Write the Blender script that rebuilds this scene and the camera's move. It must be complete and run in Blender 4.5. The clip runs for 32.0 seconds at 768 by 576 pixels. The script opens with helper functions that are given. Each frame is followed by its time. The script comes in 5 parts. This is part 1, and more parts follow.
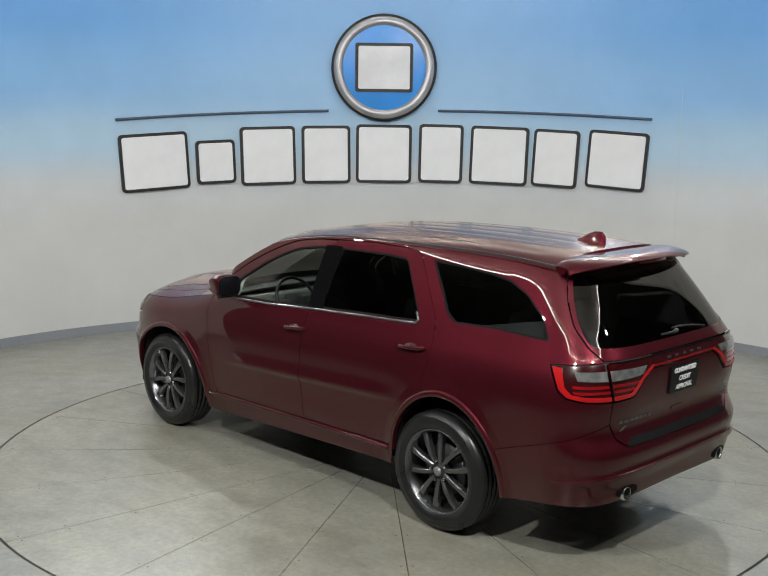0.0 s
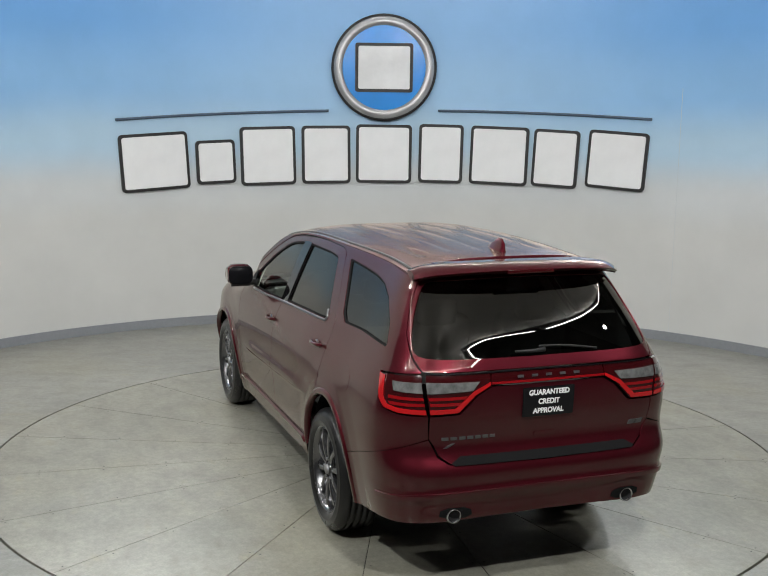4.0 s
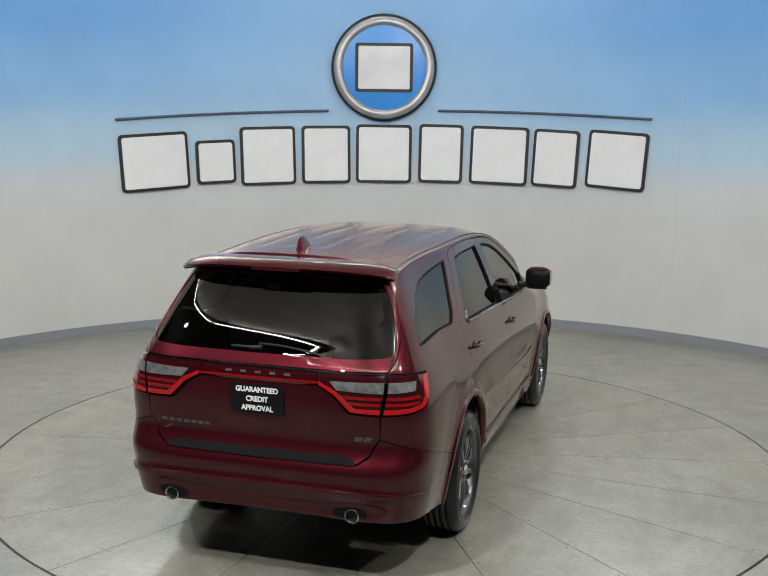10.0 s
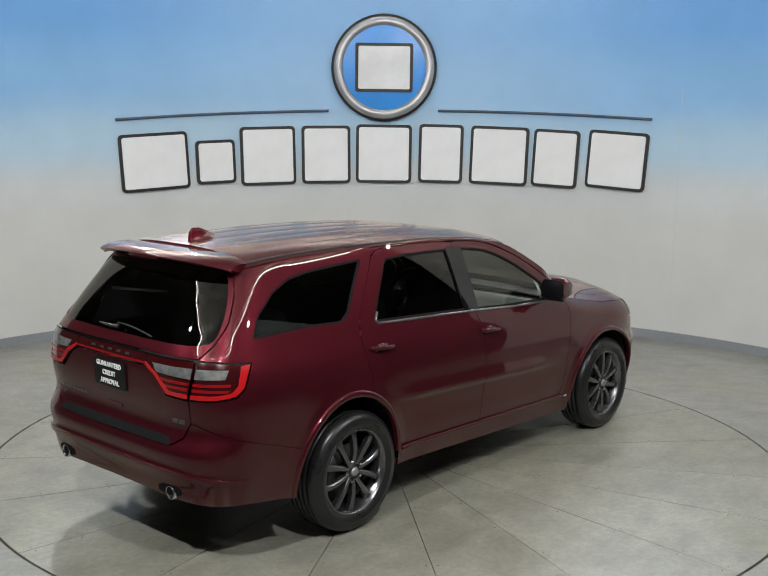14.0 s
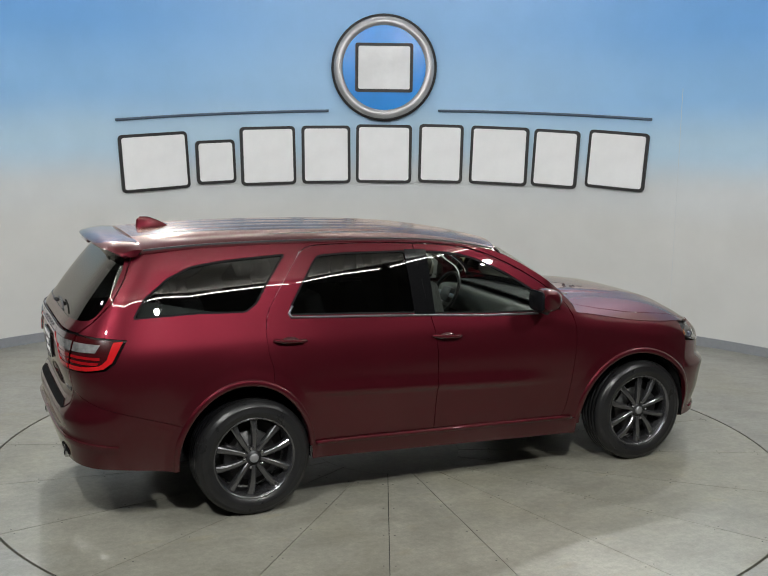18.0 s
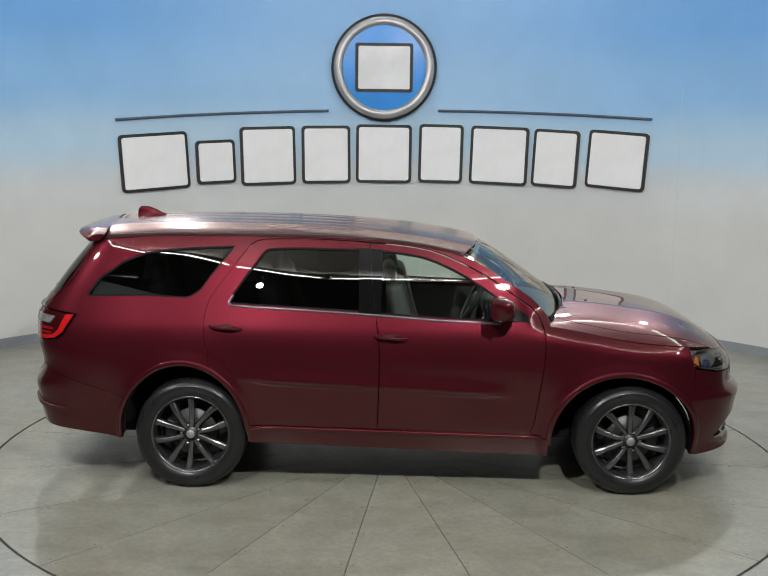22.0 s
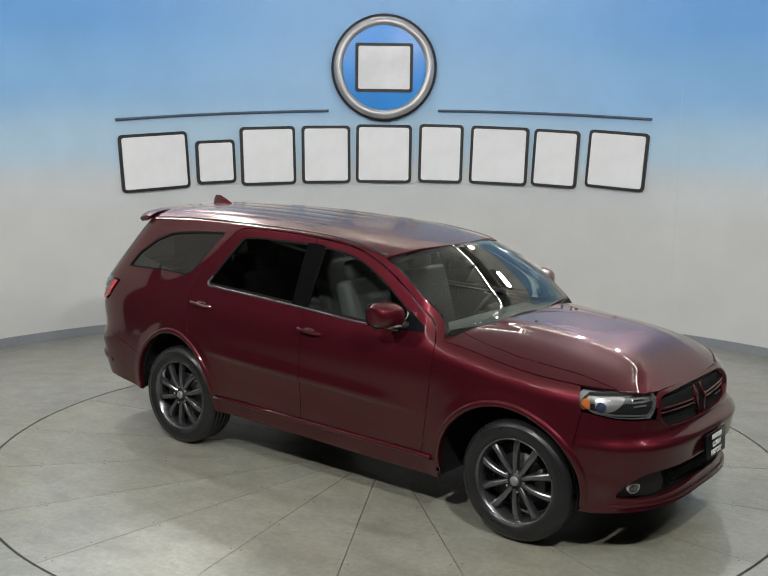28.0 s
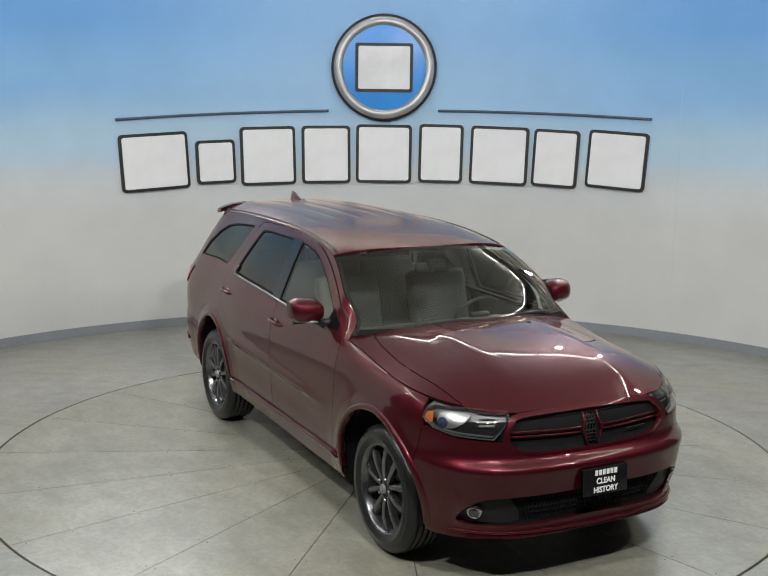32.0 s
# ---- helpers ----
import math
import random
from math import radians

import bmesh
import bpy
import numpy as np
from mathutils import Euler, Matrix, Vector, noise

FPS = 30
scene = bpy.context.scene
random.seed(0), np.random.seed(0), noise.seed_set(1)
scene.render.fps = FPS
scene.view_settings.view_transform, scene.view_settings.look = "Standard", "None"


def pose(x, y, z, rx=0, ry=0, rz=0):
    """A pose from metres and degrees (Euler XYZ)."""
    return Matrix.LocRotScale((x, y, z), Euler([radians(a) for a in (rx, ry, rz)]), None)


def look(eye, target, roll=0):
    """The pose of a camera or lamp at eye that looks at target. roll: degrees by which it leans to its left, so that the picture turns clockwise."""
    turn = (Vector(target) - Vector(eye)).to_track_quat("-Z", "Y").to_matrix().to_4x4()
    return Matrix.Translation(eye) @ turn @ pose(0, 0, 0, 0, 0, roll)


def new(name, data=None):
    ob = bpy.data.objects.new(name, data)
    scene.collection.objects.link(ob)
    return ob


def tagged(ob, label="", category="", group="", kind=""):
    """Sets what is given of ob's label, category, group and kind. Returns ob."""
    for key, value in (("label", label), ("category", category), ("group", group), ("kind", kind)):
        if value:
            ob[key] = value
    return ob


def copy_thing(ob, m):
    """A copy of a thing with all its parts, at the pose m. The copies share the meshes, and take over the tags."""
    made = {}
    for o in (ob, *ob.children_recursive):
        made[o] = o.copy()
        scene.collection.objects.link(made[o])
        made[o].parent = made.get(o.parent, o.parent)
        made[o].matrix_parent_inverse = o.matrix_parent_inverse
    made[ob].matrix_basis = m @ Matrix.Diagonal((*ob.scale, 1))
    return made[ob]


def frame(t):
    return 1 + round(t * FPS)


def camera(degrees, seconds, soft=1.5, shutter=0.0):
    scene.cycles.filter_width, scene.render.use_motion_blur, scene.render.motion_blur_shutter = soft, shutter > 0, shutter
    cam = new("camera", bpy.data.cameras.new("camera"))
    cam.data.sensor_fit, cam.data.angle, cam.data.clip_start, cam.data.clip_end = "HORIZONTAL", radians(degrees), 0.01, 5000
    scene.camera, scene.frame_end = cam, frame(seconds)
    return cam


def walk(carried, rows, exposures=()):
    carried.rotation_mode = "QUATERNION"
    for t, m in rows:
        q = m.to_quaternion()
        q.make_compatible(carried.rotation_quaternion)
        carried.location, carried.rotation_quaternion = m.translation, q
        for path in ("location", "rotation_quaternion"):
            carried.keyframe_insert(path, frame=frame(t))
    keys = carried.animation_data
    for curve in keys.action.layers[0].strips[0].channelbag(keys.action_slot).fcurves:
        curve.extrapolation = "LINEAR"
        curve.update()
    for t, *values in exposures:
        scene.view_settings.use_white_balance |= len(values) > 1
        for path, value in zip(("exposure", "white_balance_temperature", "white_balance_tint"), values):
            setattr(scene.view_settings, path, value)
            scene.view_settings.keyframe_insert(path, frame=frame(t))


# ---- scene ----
# One still camera in front of a turntable inside a round white booth; the car and the table turn together.
TURN0, RATE = 134.847, -6.149
EYE = (0.0, -7.897, 2.618)
cam = camera(40.243, 32.0, soft=1.15)
AIM = (EYE[0] - 0.00526, EYE[1] + 0.98589, EYE[2] - 0.16733)
walk(cam, [(0, look(EYE, AIM, 0.767)), (32, look(EYE, AIM, 0.767))], exposures=[(0, 0.22), (32, 0.22)])

# ---- world and lights ----
world = bpy.data.worlds.new("hall")
scene.world = world
world.use_nodes = True
world.node_tree.nodes["Background"].inputs[0].default_value = (0.02, 0.02, 0.022, 1)
world.node_tree.nodes["Background"].inputs[1].default_value = 0.3

BOOTH_R, BOOTH_Y, BOOTH_H, HALL_H = 5.60, -0.42, 5.05, 5.8


def lamp(name, kind, at, target, watts, size=0.3, spread=None, colour=(0.982, 0.992, 0.968)):
    data = bpy.data.lights.new(name, kind)
    data.energy, data.color = watts, colour
    if kind == "AREA":
        data.shape, data.size = "DISK", size
        if spread:
            data.spread = radians(spread)
    else:
        data.shadow_soft_size = size
    ob = new(name, data)
    ob.matrix_world = look(at, target)
    return ob


# a ring of spotlights over the edge of the booth: place, watts, aim, spread
LAMPS = ((-1.95, -5.20, 4.75, 178, -1.6, 5.0, 2.6, 160), (1.30, -5.20, 4.75, 178, 1.4, 5.0, 2.8, 160), (-4.70, -2.80, 4.75, 60, 2.6, 4.0, 2.6, 150), (4.70, -2.80, 4.75, 54, -2.6, 4.0, 2.6, 150),
         (-5.05, 0.40, 4.70, 12, 3.0, 0.0, 1.0, 150), (5.05, 0.40, 4.70, 12, -3.0, 0.0, 1.0, 150),
         (-3.60, 3.35, 4.45, 32, -0.6, -1.2, 0.0, 120), (3.60, 3.35, 4.45, 26, 0.6, -1.2, 0.0, 120), (-2.60, 4.10, 4.45, 26, -0.4, -1.2, 0.0, 120), (2.60, 4.10, 4.45, 22, 0.4, -1.2, 0.0, 120))
for x, y, z, w, tx, ty, tz, spread in LAMPS:
    lamp("ceiling_lamp", "AREA", (x, y, z - 0.02), (tx, ty, tz), w, 0.14, spread)
# ---- materials ----
def material(name, base=(0.8, 0.8, 0.8), rough=0.5, metal=0.0, coat=0.0, coat_rough=0.03, ior=1.5):
    m = bpy.data.materials.new(name)
    m.use_nodes = True
    b = m.node_tree.nodes["Principled BSDF"]
    b.inputs["Base Color"].default_value = (*base, 1)
    b.inputs["Roughness"].default_value, b.inputs["Metallic"].default_value = rough, metal
    b.inputs["Coat Weight"].default_value, b.inputs["Coat Roughness"].default_value = coat, coat_rough
    b.inputs["IOR"].default_value = ior
    return m


def nodes(m):
    return m.node_tree.nodes, m.node_tree.links, m.node_tree.nodes["Principled BSDF"]


def noise_tex(m, scale, detail=4.0, rough=0.6, coords="Object", stretch=None):
    n, l, b = nodes(m)
    co, tex = n.new("ShaderNodeTexCoord"), n.new("ShaderNodeTexNoise")
    tex.inputs["Scale"].default_value, tex.inputs["Detail"].default_value, tex.inputs["Roughness"].default_value = scale, detail, rough
    if stretch:
        mp = n.new("ShaderNodeMapping")
        mp.inputs["Scale"].default_value = stretch
        l.new(co.outputs[coords], mp.inputs["Vector"])
        l.new(mp.outputs["Vector"], tex.inputs["Vector"])
    else:
        l.new(co.outputs[coords], tex.inputs["Vector"])
    return tex.outputs["Fac"]


def ramp(m, fac, stops, ease="LINEAR"):
    n, l, b = nodes(m)
    r = n.new("ShaderNodeValToRGB")
    r.color_ramp.interpolation = ease
    e = r.color_ramp.elements
    while len(e) < len(stops):
        e.new(0.5)
    for k, (p, c) in zip(e, stops):
        k.position, k.color = p, (*c, 1) if len(c) == 3 else c
    l.new(fac, r.inputs["Fac"])
    return r.outputs["Color"]


def mix(m, a, b_, fac, kind="MIX"):
    n, l, b = nodes(m)
    x = n.new("ShaderNodeMix")
    x.data_type, x.blend_type = "RGBA", kind
    if isinstance(fac, float):
        x.inputs[0].default_value = fac
    else:
        l.new(fac, x.inputs[0])
    for k, v in ((6, a), (7, b_)):
        if isinstance(v, tuple):
            x.inputs[k].default_value = (*v, 1)
        else:
            l.new(v, x.inputs[k])
    return x.outputs[2]


def bump(m, height, strength=0.2, distance=0.002):
    n, l, b = nodes(m)
    x = n.new("ShaderNodeBump")
    x.inputs["Strength"].default_value, x.inputs["Distance"].default_value = strength, distance
    l.new(height, x.inputs["Height"])
    l.new(x.outputs["Normal"], b.inputs["Normal"])


def grainy(name, base, rough, scale=60.0, amount=0.25, bumps=0.15, metal=0.0, coat=0.0):
    """A plain colour with fine grain, faint blotches and a little relief."""
    m = material(name, base, rough, metal, coat)
    n, l, b = nodes(m)
    f1, f2 = noise_tex(m, scale), noise_tex(m, scale * 0.07)
    lo, hi = tuple(c * (1 - amount) for c in base), tuple(min(c * (1 + amount), 1) for c in base)
    col = mix(m, ramp(m, f1, [(0.3, lo), (0.7, hi)]), ramp(m, f2, [(0.3, lo), (0.7, hi)]), 0.5)
    l.new(col, b.inputs["Base Color"])
    l.new(ramp(m, f2, [(0.3, (rough * 0.85,) * 3), (0.7, (min(rough * 1.15, 1),) * 3)]), b.inputs["Roughness"])
    if bumps:
        bump(m, f1, bumps)
    return m


def paint_material(name="red_pearl_paint", gloss=0.015, tint=(0.98, 0.97, 0.89)):
    """Pearl lacquer: metallic red flake under a gloss, warm-tinted to mute reflected blue."""
    m = material(name, (0.07, 0.004, 0.008), 0.37, 0.58)
    n, l, b = nodes(m)
    b.inputs["Specular IOR Level"].default_value = 0.0
    fleck = noise_tex(m, 900.0, 2.0)
    haze = noise_tex(m, 2.2, 3.0)
    col = mix(m, ramp(m, fleck, [(0.35, (0.044, 0.0046, 0.0080)), (0.65, (0.081, 0.0085, 0.0146))]), ramp(m, haze, [(0.3, (0.057, 0.0059, 0.0102)), (0.7, (0.068, 0.0072, 0.0124))]), 0.5)
    l.new(col, b.inputs["Base Color"])
    clear, mixer, fres = n.new("ShaderNodeBsdfGlossy"), n.new("ShaderNodeMixShader"), n.new("ShaderNodeFresnel")
    clear.inputs["Color"].default_value = (*tint, 1)
    clear.inputs["Roughness"].default_value = gloss
    fres.inputs["IOR"].default_value = 1.52
    l.new(fres.outputs[0], mixer.inputs[0])
    l.new(b.outputs[0], mixer.inputs[1])
    l.new(clear.outputs[0], mixer.inputs[2])
    l.new(mixer.outputs[0], n["Material Output"].inputs["Surface"])
    return m


def glass_material(name, tint, rough=0.0, ior=1.62, cast=(1.0, 0.95, 0.88)):
    """A thin pane: tinted see-through, gloss cast warm to tone down reflected blue."""
    m = bpy.data.materials.new(name)
    m.use_nodes = True
    n, l = m.node_tree.nodes, m.node_tree.links
    n.remove(n["Principled BSDF"])
    out = n["Material Output"]
    clear, gloss, mixer, fres = n.new("ShaderNodeBsdfTransparent"), n.new("ShaderNodeBsdfGlossy"), n.new("ShaderNodeMixShader"), n.new("ShaderNodeFresnel")
    clear.inputs["Color"].default_value = (*tint, 1)
    gloss.inputs["Roughness"].default_value = rough
    gloss.inputs["Color"].default_value = (*cast, 1)
    fres.inputs["IOR"].default_value = ior
    l.new(fres.outputs[0], mixer.inputs[0])
    l.new(clear.outputs[0], mixer.inputs[1])
    l.new(gloss.outputs[0], mixer.inputs[2])
    l.new(mixer.outputs[0], out.inputs["Surface"])
    return m


def wall_material():
    """Matt off-white wall, faintly blotched; blue above stands in for an overlaid sky graphic."""
    m = material("booth_wall", (0.8, 0.8, 0.8), 0.75)
    n, l, b = nodes(m)
    co, sep, mr = n.new("ShaderNodeTexCoord"), n.new("ShaderNodeSeparateXYZ"), n.new("ShaderNodeMapRange")
    l.new(co.outputs["Object"], sep.inputs[0])
    mr.inputs[1].default_value, mr.inputs[2].default_value = 0.0, 4.6
    cloud = noise_tex(m, 0.55, 3.0, 0.5, stretch=(1, 1, 2.2))
    add = n.new("ShaderNodeMath")
    add.operation = "MULTIPLY_ADD"
    add.inputs[1].default_value, add.inputs[2].default_value = 0.28, -0.14
    l.new(cloud, add.inputs[0])
    add2 = n.new("ShaderNodeMath")
    l.new(sep.outputs["Z"], add2.inputs[0])
    l.new(add.outputs[0], add2.inputs[1])
    l.new(add2.outputs[0], mr.inputs[0])
    col = ramp(m, mr.outputs[0], [(0.0, (0.56, 0.56, 0.545)), (0.27, (0.57, 0.57, 0.555)), (0.37, (0.58, 0.60, 0.61)), (0.49, (0.42, 0.585, 0.73)), (0.62, (0.245, 0.46, 0.74)), (0.80, (0.155, 0.375, 0.72)), (0.87, (0.155, 0.375, 0.72)), (0.93, (0.6, 0.6, 0.6))], "EASE")
    # the overlaid sky colour is paler round the sign
    mid = n.new("ShaderNodeMapRange")
    mid.interpolation_type = "SMOOTHERSTEP"
    mid.inputs[1].default_value, mid.inputs[2].default_value, mid.inputs[3].default_value, mid.inputs[4].default_value = 0.3, 4.2, 0.26, 0.0
    ab = n.new("ShaderNodeMath")
    ab.operation = "ABSOLUTE"
    l.new(sep.outputs["X"], ab.inputs[0])
    l.new(ab.outputs[0], mid.inputs[0])
    hi = n.new("ShaderNodeMapRange")
    hi.inputs[1].default_value, hi.inputs[2].default_value = 1.9, 2.8
    l.new(sep.outputs["Z"], hi.inputs[0])
    both = n.new("ShaderNodeMath")
    both.operation = "MULTIPLY"
    l.new(mid.outputs[0], both.inputs[0])
    l.new(hi.outputs[0], both.inputs[1])
    col = mix(m, col, (0.58, 0.73, 0.84), both.outputs[0])
    # the sky colour covers only the back of the booth; the sides stay plain
    side = n.new("ShaderNodeMapRange")
    side.inputs[1].default_value, side.inputs[2].default_value, side.inputs[3].default_value, side.inputs[4].default_value = 2.4, 3.2, 1.0, 0.0
    l.new(sep.outputs["Y"], side.inputs[0])
    col = mix(m, col, (0.57, 0.57, 0.555), side.outputs[0])
    top = n.new("ShaderNodeMapRange")
    top.inputs[1].default_value, top.inputs[2].default_value = 4.0, 4.08
    l.new(sep.outputs["Z"], top.inputs[0])
    col = mix(m, col, (0.57, 0.57, 0.555), top.outputs[0])
    dirt = noise_tex(m, 1.4, 5.0)
    l.new(mix(m, col, ramp(m, dirt, [(0.35, (0.9, 0.9, 0.9)), (0.65, (1, 1, 1))]), 0.6, "MULTIPLY"), b.inputs["Base Color"])
    bump(m, noise_tex(m, 120.0), 0.05)
    return m


def floor_material(name, base):
    """Sealed, worn concrete: cloudy, speckled, with dull patches in its sheen."""
    m = material(name, base, 0.35)
    n, l, b = nodes(m)
    big, mid, fine = noise_tex(m, 0.9, 3.0, 0.55), noise_tex(m, 5.0, 2.0, 0.5), noise_tex(m, 75.0, 1.0, 0.5)
    def k(f):
        return tuple(min(c * f, 1) for c in base)
    warm = (base[0] * 1.02, base[1] * 0.98, base[2] * 0.80)
    col = mix(m, ramp(m, big, [(0.3, k(0.70)), (0.7, k(1.2))]), ramp(m, mid, [(0.25, k(0.74)), (0.45, k(0.94)), (0.72, k(1.22))]), 0.5)
    col = mix(m, col, warm, ramp(m, noise_tex(m, 0.7, 2.0), [(0.5, (0, 0, 0)), (0.75, (0.6, 0.6, 0.6))]))
    scuff = noise_tex(m, 2.6, 2.0, 0.5, stretch=(1.0, 2.2, 1.0))
    col = mix(m, col, ramp(m, scuff, [(0.28, (0.80, 0.79, 0.77)), (0.50, (0.97, 0.97, 0.96)), (0.62, (1, 1, 1)), (0.75, (1.0, 0.96, 0.85))]), 0.85, "MULTIPLY")
    mottle = noise_tex(m, 24.0, 2.0, 0.5)
    col = mix(m, col, ramp(m, mottle, [(0.3, (0.84, 0.84, 0.83)), (0.7, (1.12, 1.12, 1.11))]), 0.8, "MULTIPLY")
    col = mix(m, col, ramp(m, fine, [(0.3, (0.86, 0.86, 0.85)), (0.7, (1.1, 1.1, 1.1))]), 0.65, "MULTIPLY")
    oi = n.new("ShaderNodeObjectInfo")
    col = mix(m, col, ramp(m, oi.outputs["Random"], [(0.0, (0.90, 0.90, 0.90)), (1.0, (1, 1, 1))]), 1.0, "MULTIPLY")
    l.new(col, b.inputs["Base Color"])
    l.new(ramp(m, big, [(0.3, (0.31,) * 3), (0.7, (0.38,) * 3)]), b.inputs["Roughness"])
    return m


PAINT = paint_material()
# gloss dulled and warmed so the roof reflects less of the sky and sign
ROOF_PAINT = paint_material("dull_gloss_roof_paint", 0.17, (1.0, 0.88, 0.77))
GLASS = glass_material("green_tinted_glass", (0.80, 0.90, 0.83), ior=1.7)
SCREEN_GLASS = glass_material("laminated_windscreen_glass", (0.80, 0.90, 0.83), ior=1.9, cast=(1.0, 0.95, 0.84))
PRIVACY = glass_material("dark_privacy_glass", (0.032, 0.036, 0.037), ior=1.58)
CLEAR = glass_material("clear_lens", (0.94, 0.95, 0.95))
MATT_BLACK = grainy("matt_black_liner", (0.010, 0.010, 0.0105), 0.9, 120.0)
MATT_BLACK.node_tree.nodes["Principled BSDF"].inputs["Specular IOR Level"].default_value = 0.06
LAMP_TRAY = grainy("grey_lamp_tray", (0.075, 0.078, 0.078), 0.4, 30.0, 0.2, 0.0, 0.2)
REFLECTOR = material("silvered_reflector", (0.24, 0.24, 0.238), 0.32, 0.7)
LAMP_RIM = grainy("dark_lamp_rim", (0.045, 0.046, 0.047), 0.45, 30.0, 0.2, 0.0)
BLACK = grainy("black_plastic", (0.018, 0.018, 0.019), 0.5, 220.0)
BLACK.node_tree.nodes["Principled BSDF"].inputs["Specular IOR Level"].default_value = 0.25
PILLAR_BLACK = material("gloss_black_pillar", (0.004, 0.004, 0.0045), 0.015, ior=1.62)
GLOSS_BLACK = material("gloss_black_trim", (0.005, 0.005, 0.006), 0.3, 0, 0.0)
GLOSS_BLACK.node_tree.nodes["Principled BSDF"].inputs["Specular IOR Level"].default_value = 0.04
RUBBER = grainy("tyre_rubber", (0.013, 0.013, 0.0135), 0.30, 90.0, 0.3, 0.2)
ALLOY = grainy("gunmetal_alloy", (0.16, 0.16, 0.168), 0.25, 40.0, 0.10, 0.0, 0.9)
DARK_ALLOY = grainy("dark_alloy", (0.05, 0.05, 0.053), 0.4, 40.0, 0.2, 0.0, 0.7)
CHROME = material("chrome", (0.55, 0.55, 0.56), 0.12, 1.0)
STEEL = grainy("brushed_steel", (0.09, 0.09, 0.09), 0.5, 130.0, 0.2, 0.05, 1.0)
SATIN = material("satin_belt_trim", (0.20, 0.20, 0.21), 0.3, 0.9)
LENS_RED = material("red_lens", (0.20, 0.004, 0.006), 0.12, 0, 1.0)
LENS_DARK = material("dark_red_lens", (0.03, 0.002, 0.003), 0.15, 0, 1.0)
LENS_GLOW = material("bright_red_lens", (0.38, 0.008, 0.010), 0.15, 0, 1.0)
LENS_CLEAR = grainy("clear_reflector", (0.27, 0.275, 0.275), 0.12, 28.0, 0.65, 0.6, 0.6)
FOG_LENS = material("fog_lamp_lens", (0.10, 0.10, 0.105), 0.12, 0.6, 1.0)
AMBER = material("amber_lens", (0.36, 0.10, 0.022), 0.2, 0, 0.8)
BLUE_LENS = material("projector_lens", (0.03, 0.04, 0.085), 0.05, 0.3, 1.0)
LEATHER = grainy("black_leather", (0.045, 0.045, 0.0435), 0.6, 14.0, 0.12, 0.0)
LEATHER.node_tree.nodes["Principled BSDF"].inputs["Specular IOR Level"].default_value = 0.2
DASH = grainy("charcoal_dashboard", (0.06, 0.062, 0.058), 0.6, 14.0, 0.12, 0.0)
WHITE_INK = material("white_lettering", (0.8, 0.8, 0.8), 0.6)
SILVER_INK = material("silver_badge", (0.16, 0.16, 0.168), 0.38, 0.9)
HUB_SILVER = material("hub_silver", (0.32, 0.32, 0.33), 0.4, 0.7)
PLATE = material("black_card", (0.008, 0.008, 0.009), 0.22)
PLATE.node_tree.nodes["Principled BSDF"].inputs["Specular IOR Level"].default_value = 0.25
WALL = wall_material()
FLOOR = floor_material("hall_concrete", (0.240, 0.237, 0.214))
DISC = floor_material("turntable_concrete", (0.258, 0.251, 0.215))
SEAM = grainy("dark_joint", (0.03, 0.03, 0.028), 0.8, 80.0)
SCREW = grainy("worn_screw_head", (0.10, 0.098, 0.09), 0.6, 80.0)
SKIRT = grainy("grey_skirting", (0.22, 0.23, 0.25), 0.5, 30.0, 0.1)
BOOTH_TOP = grainy("booth_ceiling_paint", (0.75, 0.75, 0.74), 0.8, 8.0, 0.05)
CEILING = grainy("grey_hall_paint", (0.20, 0.202, 0.206), 0.8, 8.0)
STRIP = material("light_strip", (0.8, 0.8, 0.8), 0.5)
STRIP.node_tree.nodes["Principled BSDF"].inputs["Emission Color"].default_value = (1, 0.98, 0.95, 1)
STRIP.node_tree.nodes["Principled BSDF"].inputs["Emission Strength"].default_value = 60.0
LINING = grainy("grey_cabin_cloth", (0.42, 0.43, 0.405), 0.9, 12.0, 0.1, 0.0)
LAMP_STREAK = grainy("lamp_streak", (0.50, 0.53, 0.55), 0.75, 20.0, 0.05)
TUBE_BATTEN = grainy("grey_batten", (0.22, 0.22, 0.22), 0.7, 20.0, 0.05)
RUBBER.node_tree.nodes["Principled BSDF"].inputs["Specular IOR Level"].default_value = 0.35
# ---- building helpers ----
def part(name, bm, mat, parent=None, label="", smooth=True, angle=0.6):
    me = bpy.data.meshes.new(name)
    if smooth:
        for f in bm.faces:
            f.smooth = True
        for e in bm.edges:
            if len(e.link_faces) != 2 or e.calc_face_angle(0) > angle:
                e.smooth = False
    bm.to_mesh(me)
    bm.free()
    for m in (mat if isinstance(mat, (list, tuple)) else (mat,)):
        me.materials.append(m)
    ob = new(name, me)
    ob.parent = parent
    if label:
        ob["label"] = label
    return ob


def box(bm, m, sx, sy, sz, bevel=0.0, seg=2):
    """A bevelled block with its middle at the pose m."""
    vs = bmesh.ops.create_cube(bm, size=1.0, matrix=m @ Matrix.Diagonal((sx, sy, sz, 1)))["verts"]
    if bevel:
        es = list({e for v in vs for e in v.link_edges})
        bmesh.ops.bevel(bm, geom=es, offset=bevel, segments=seg, affect="EDGES", profile=0.5)
    return bm


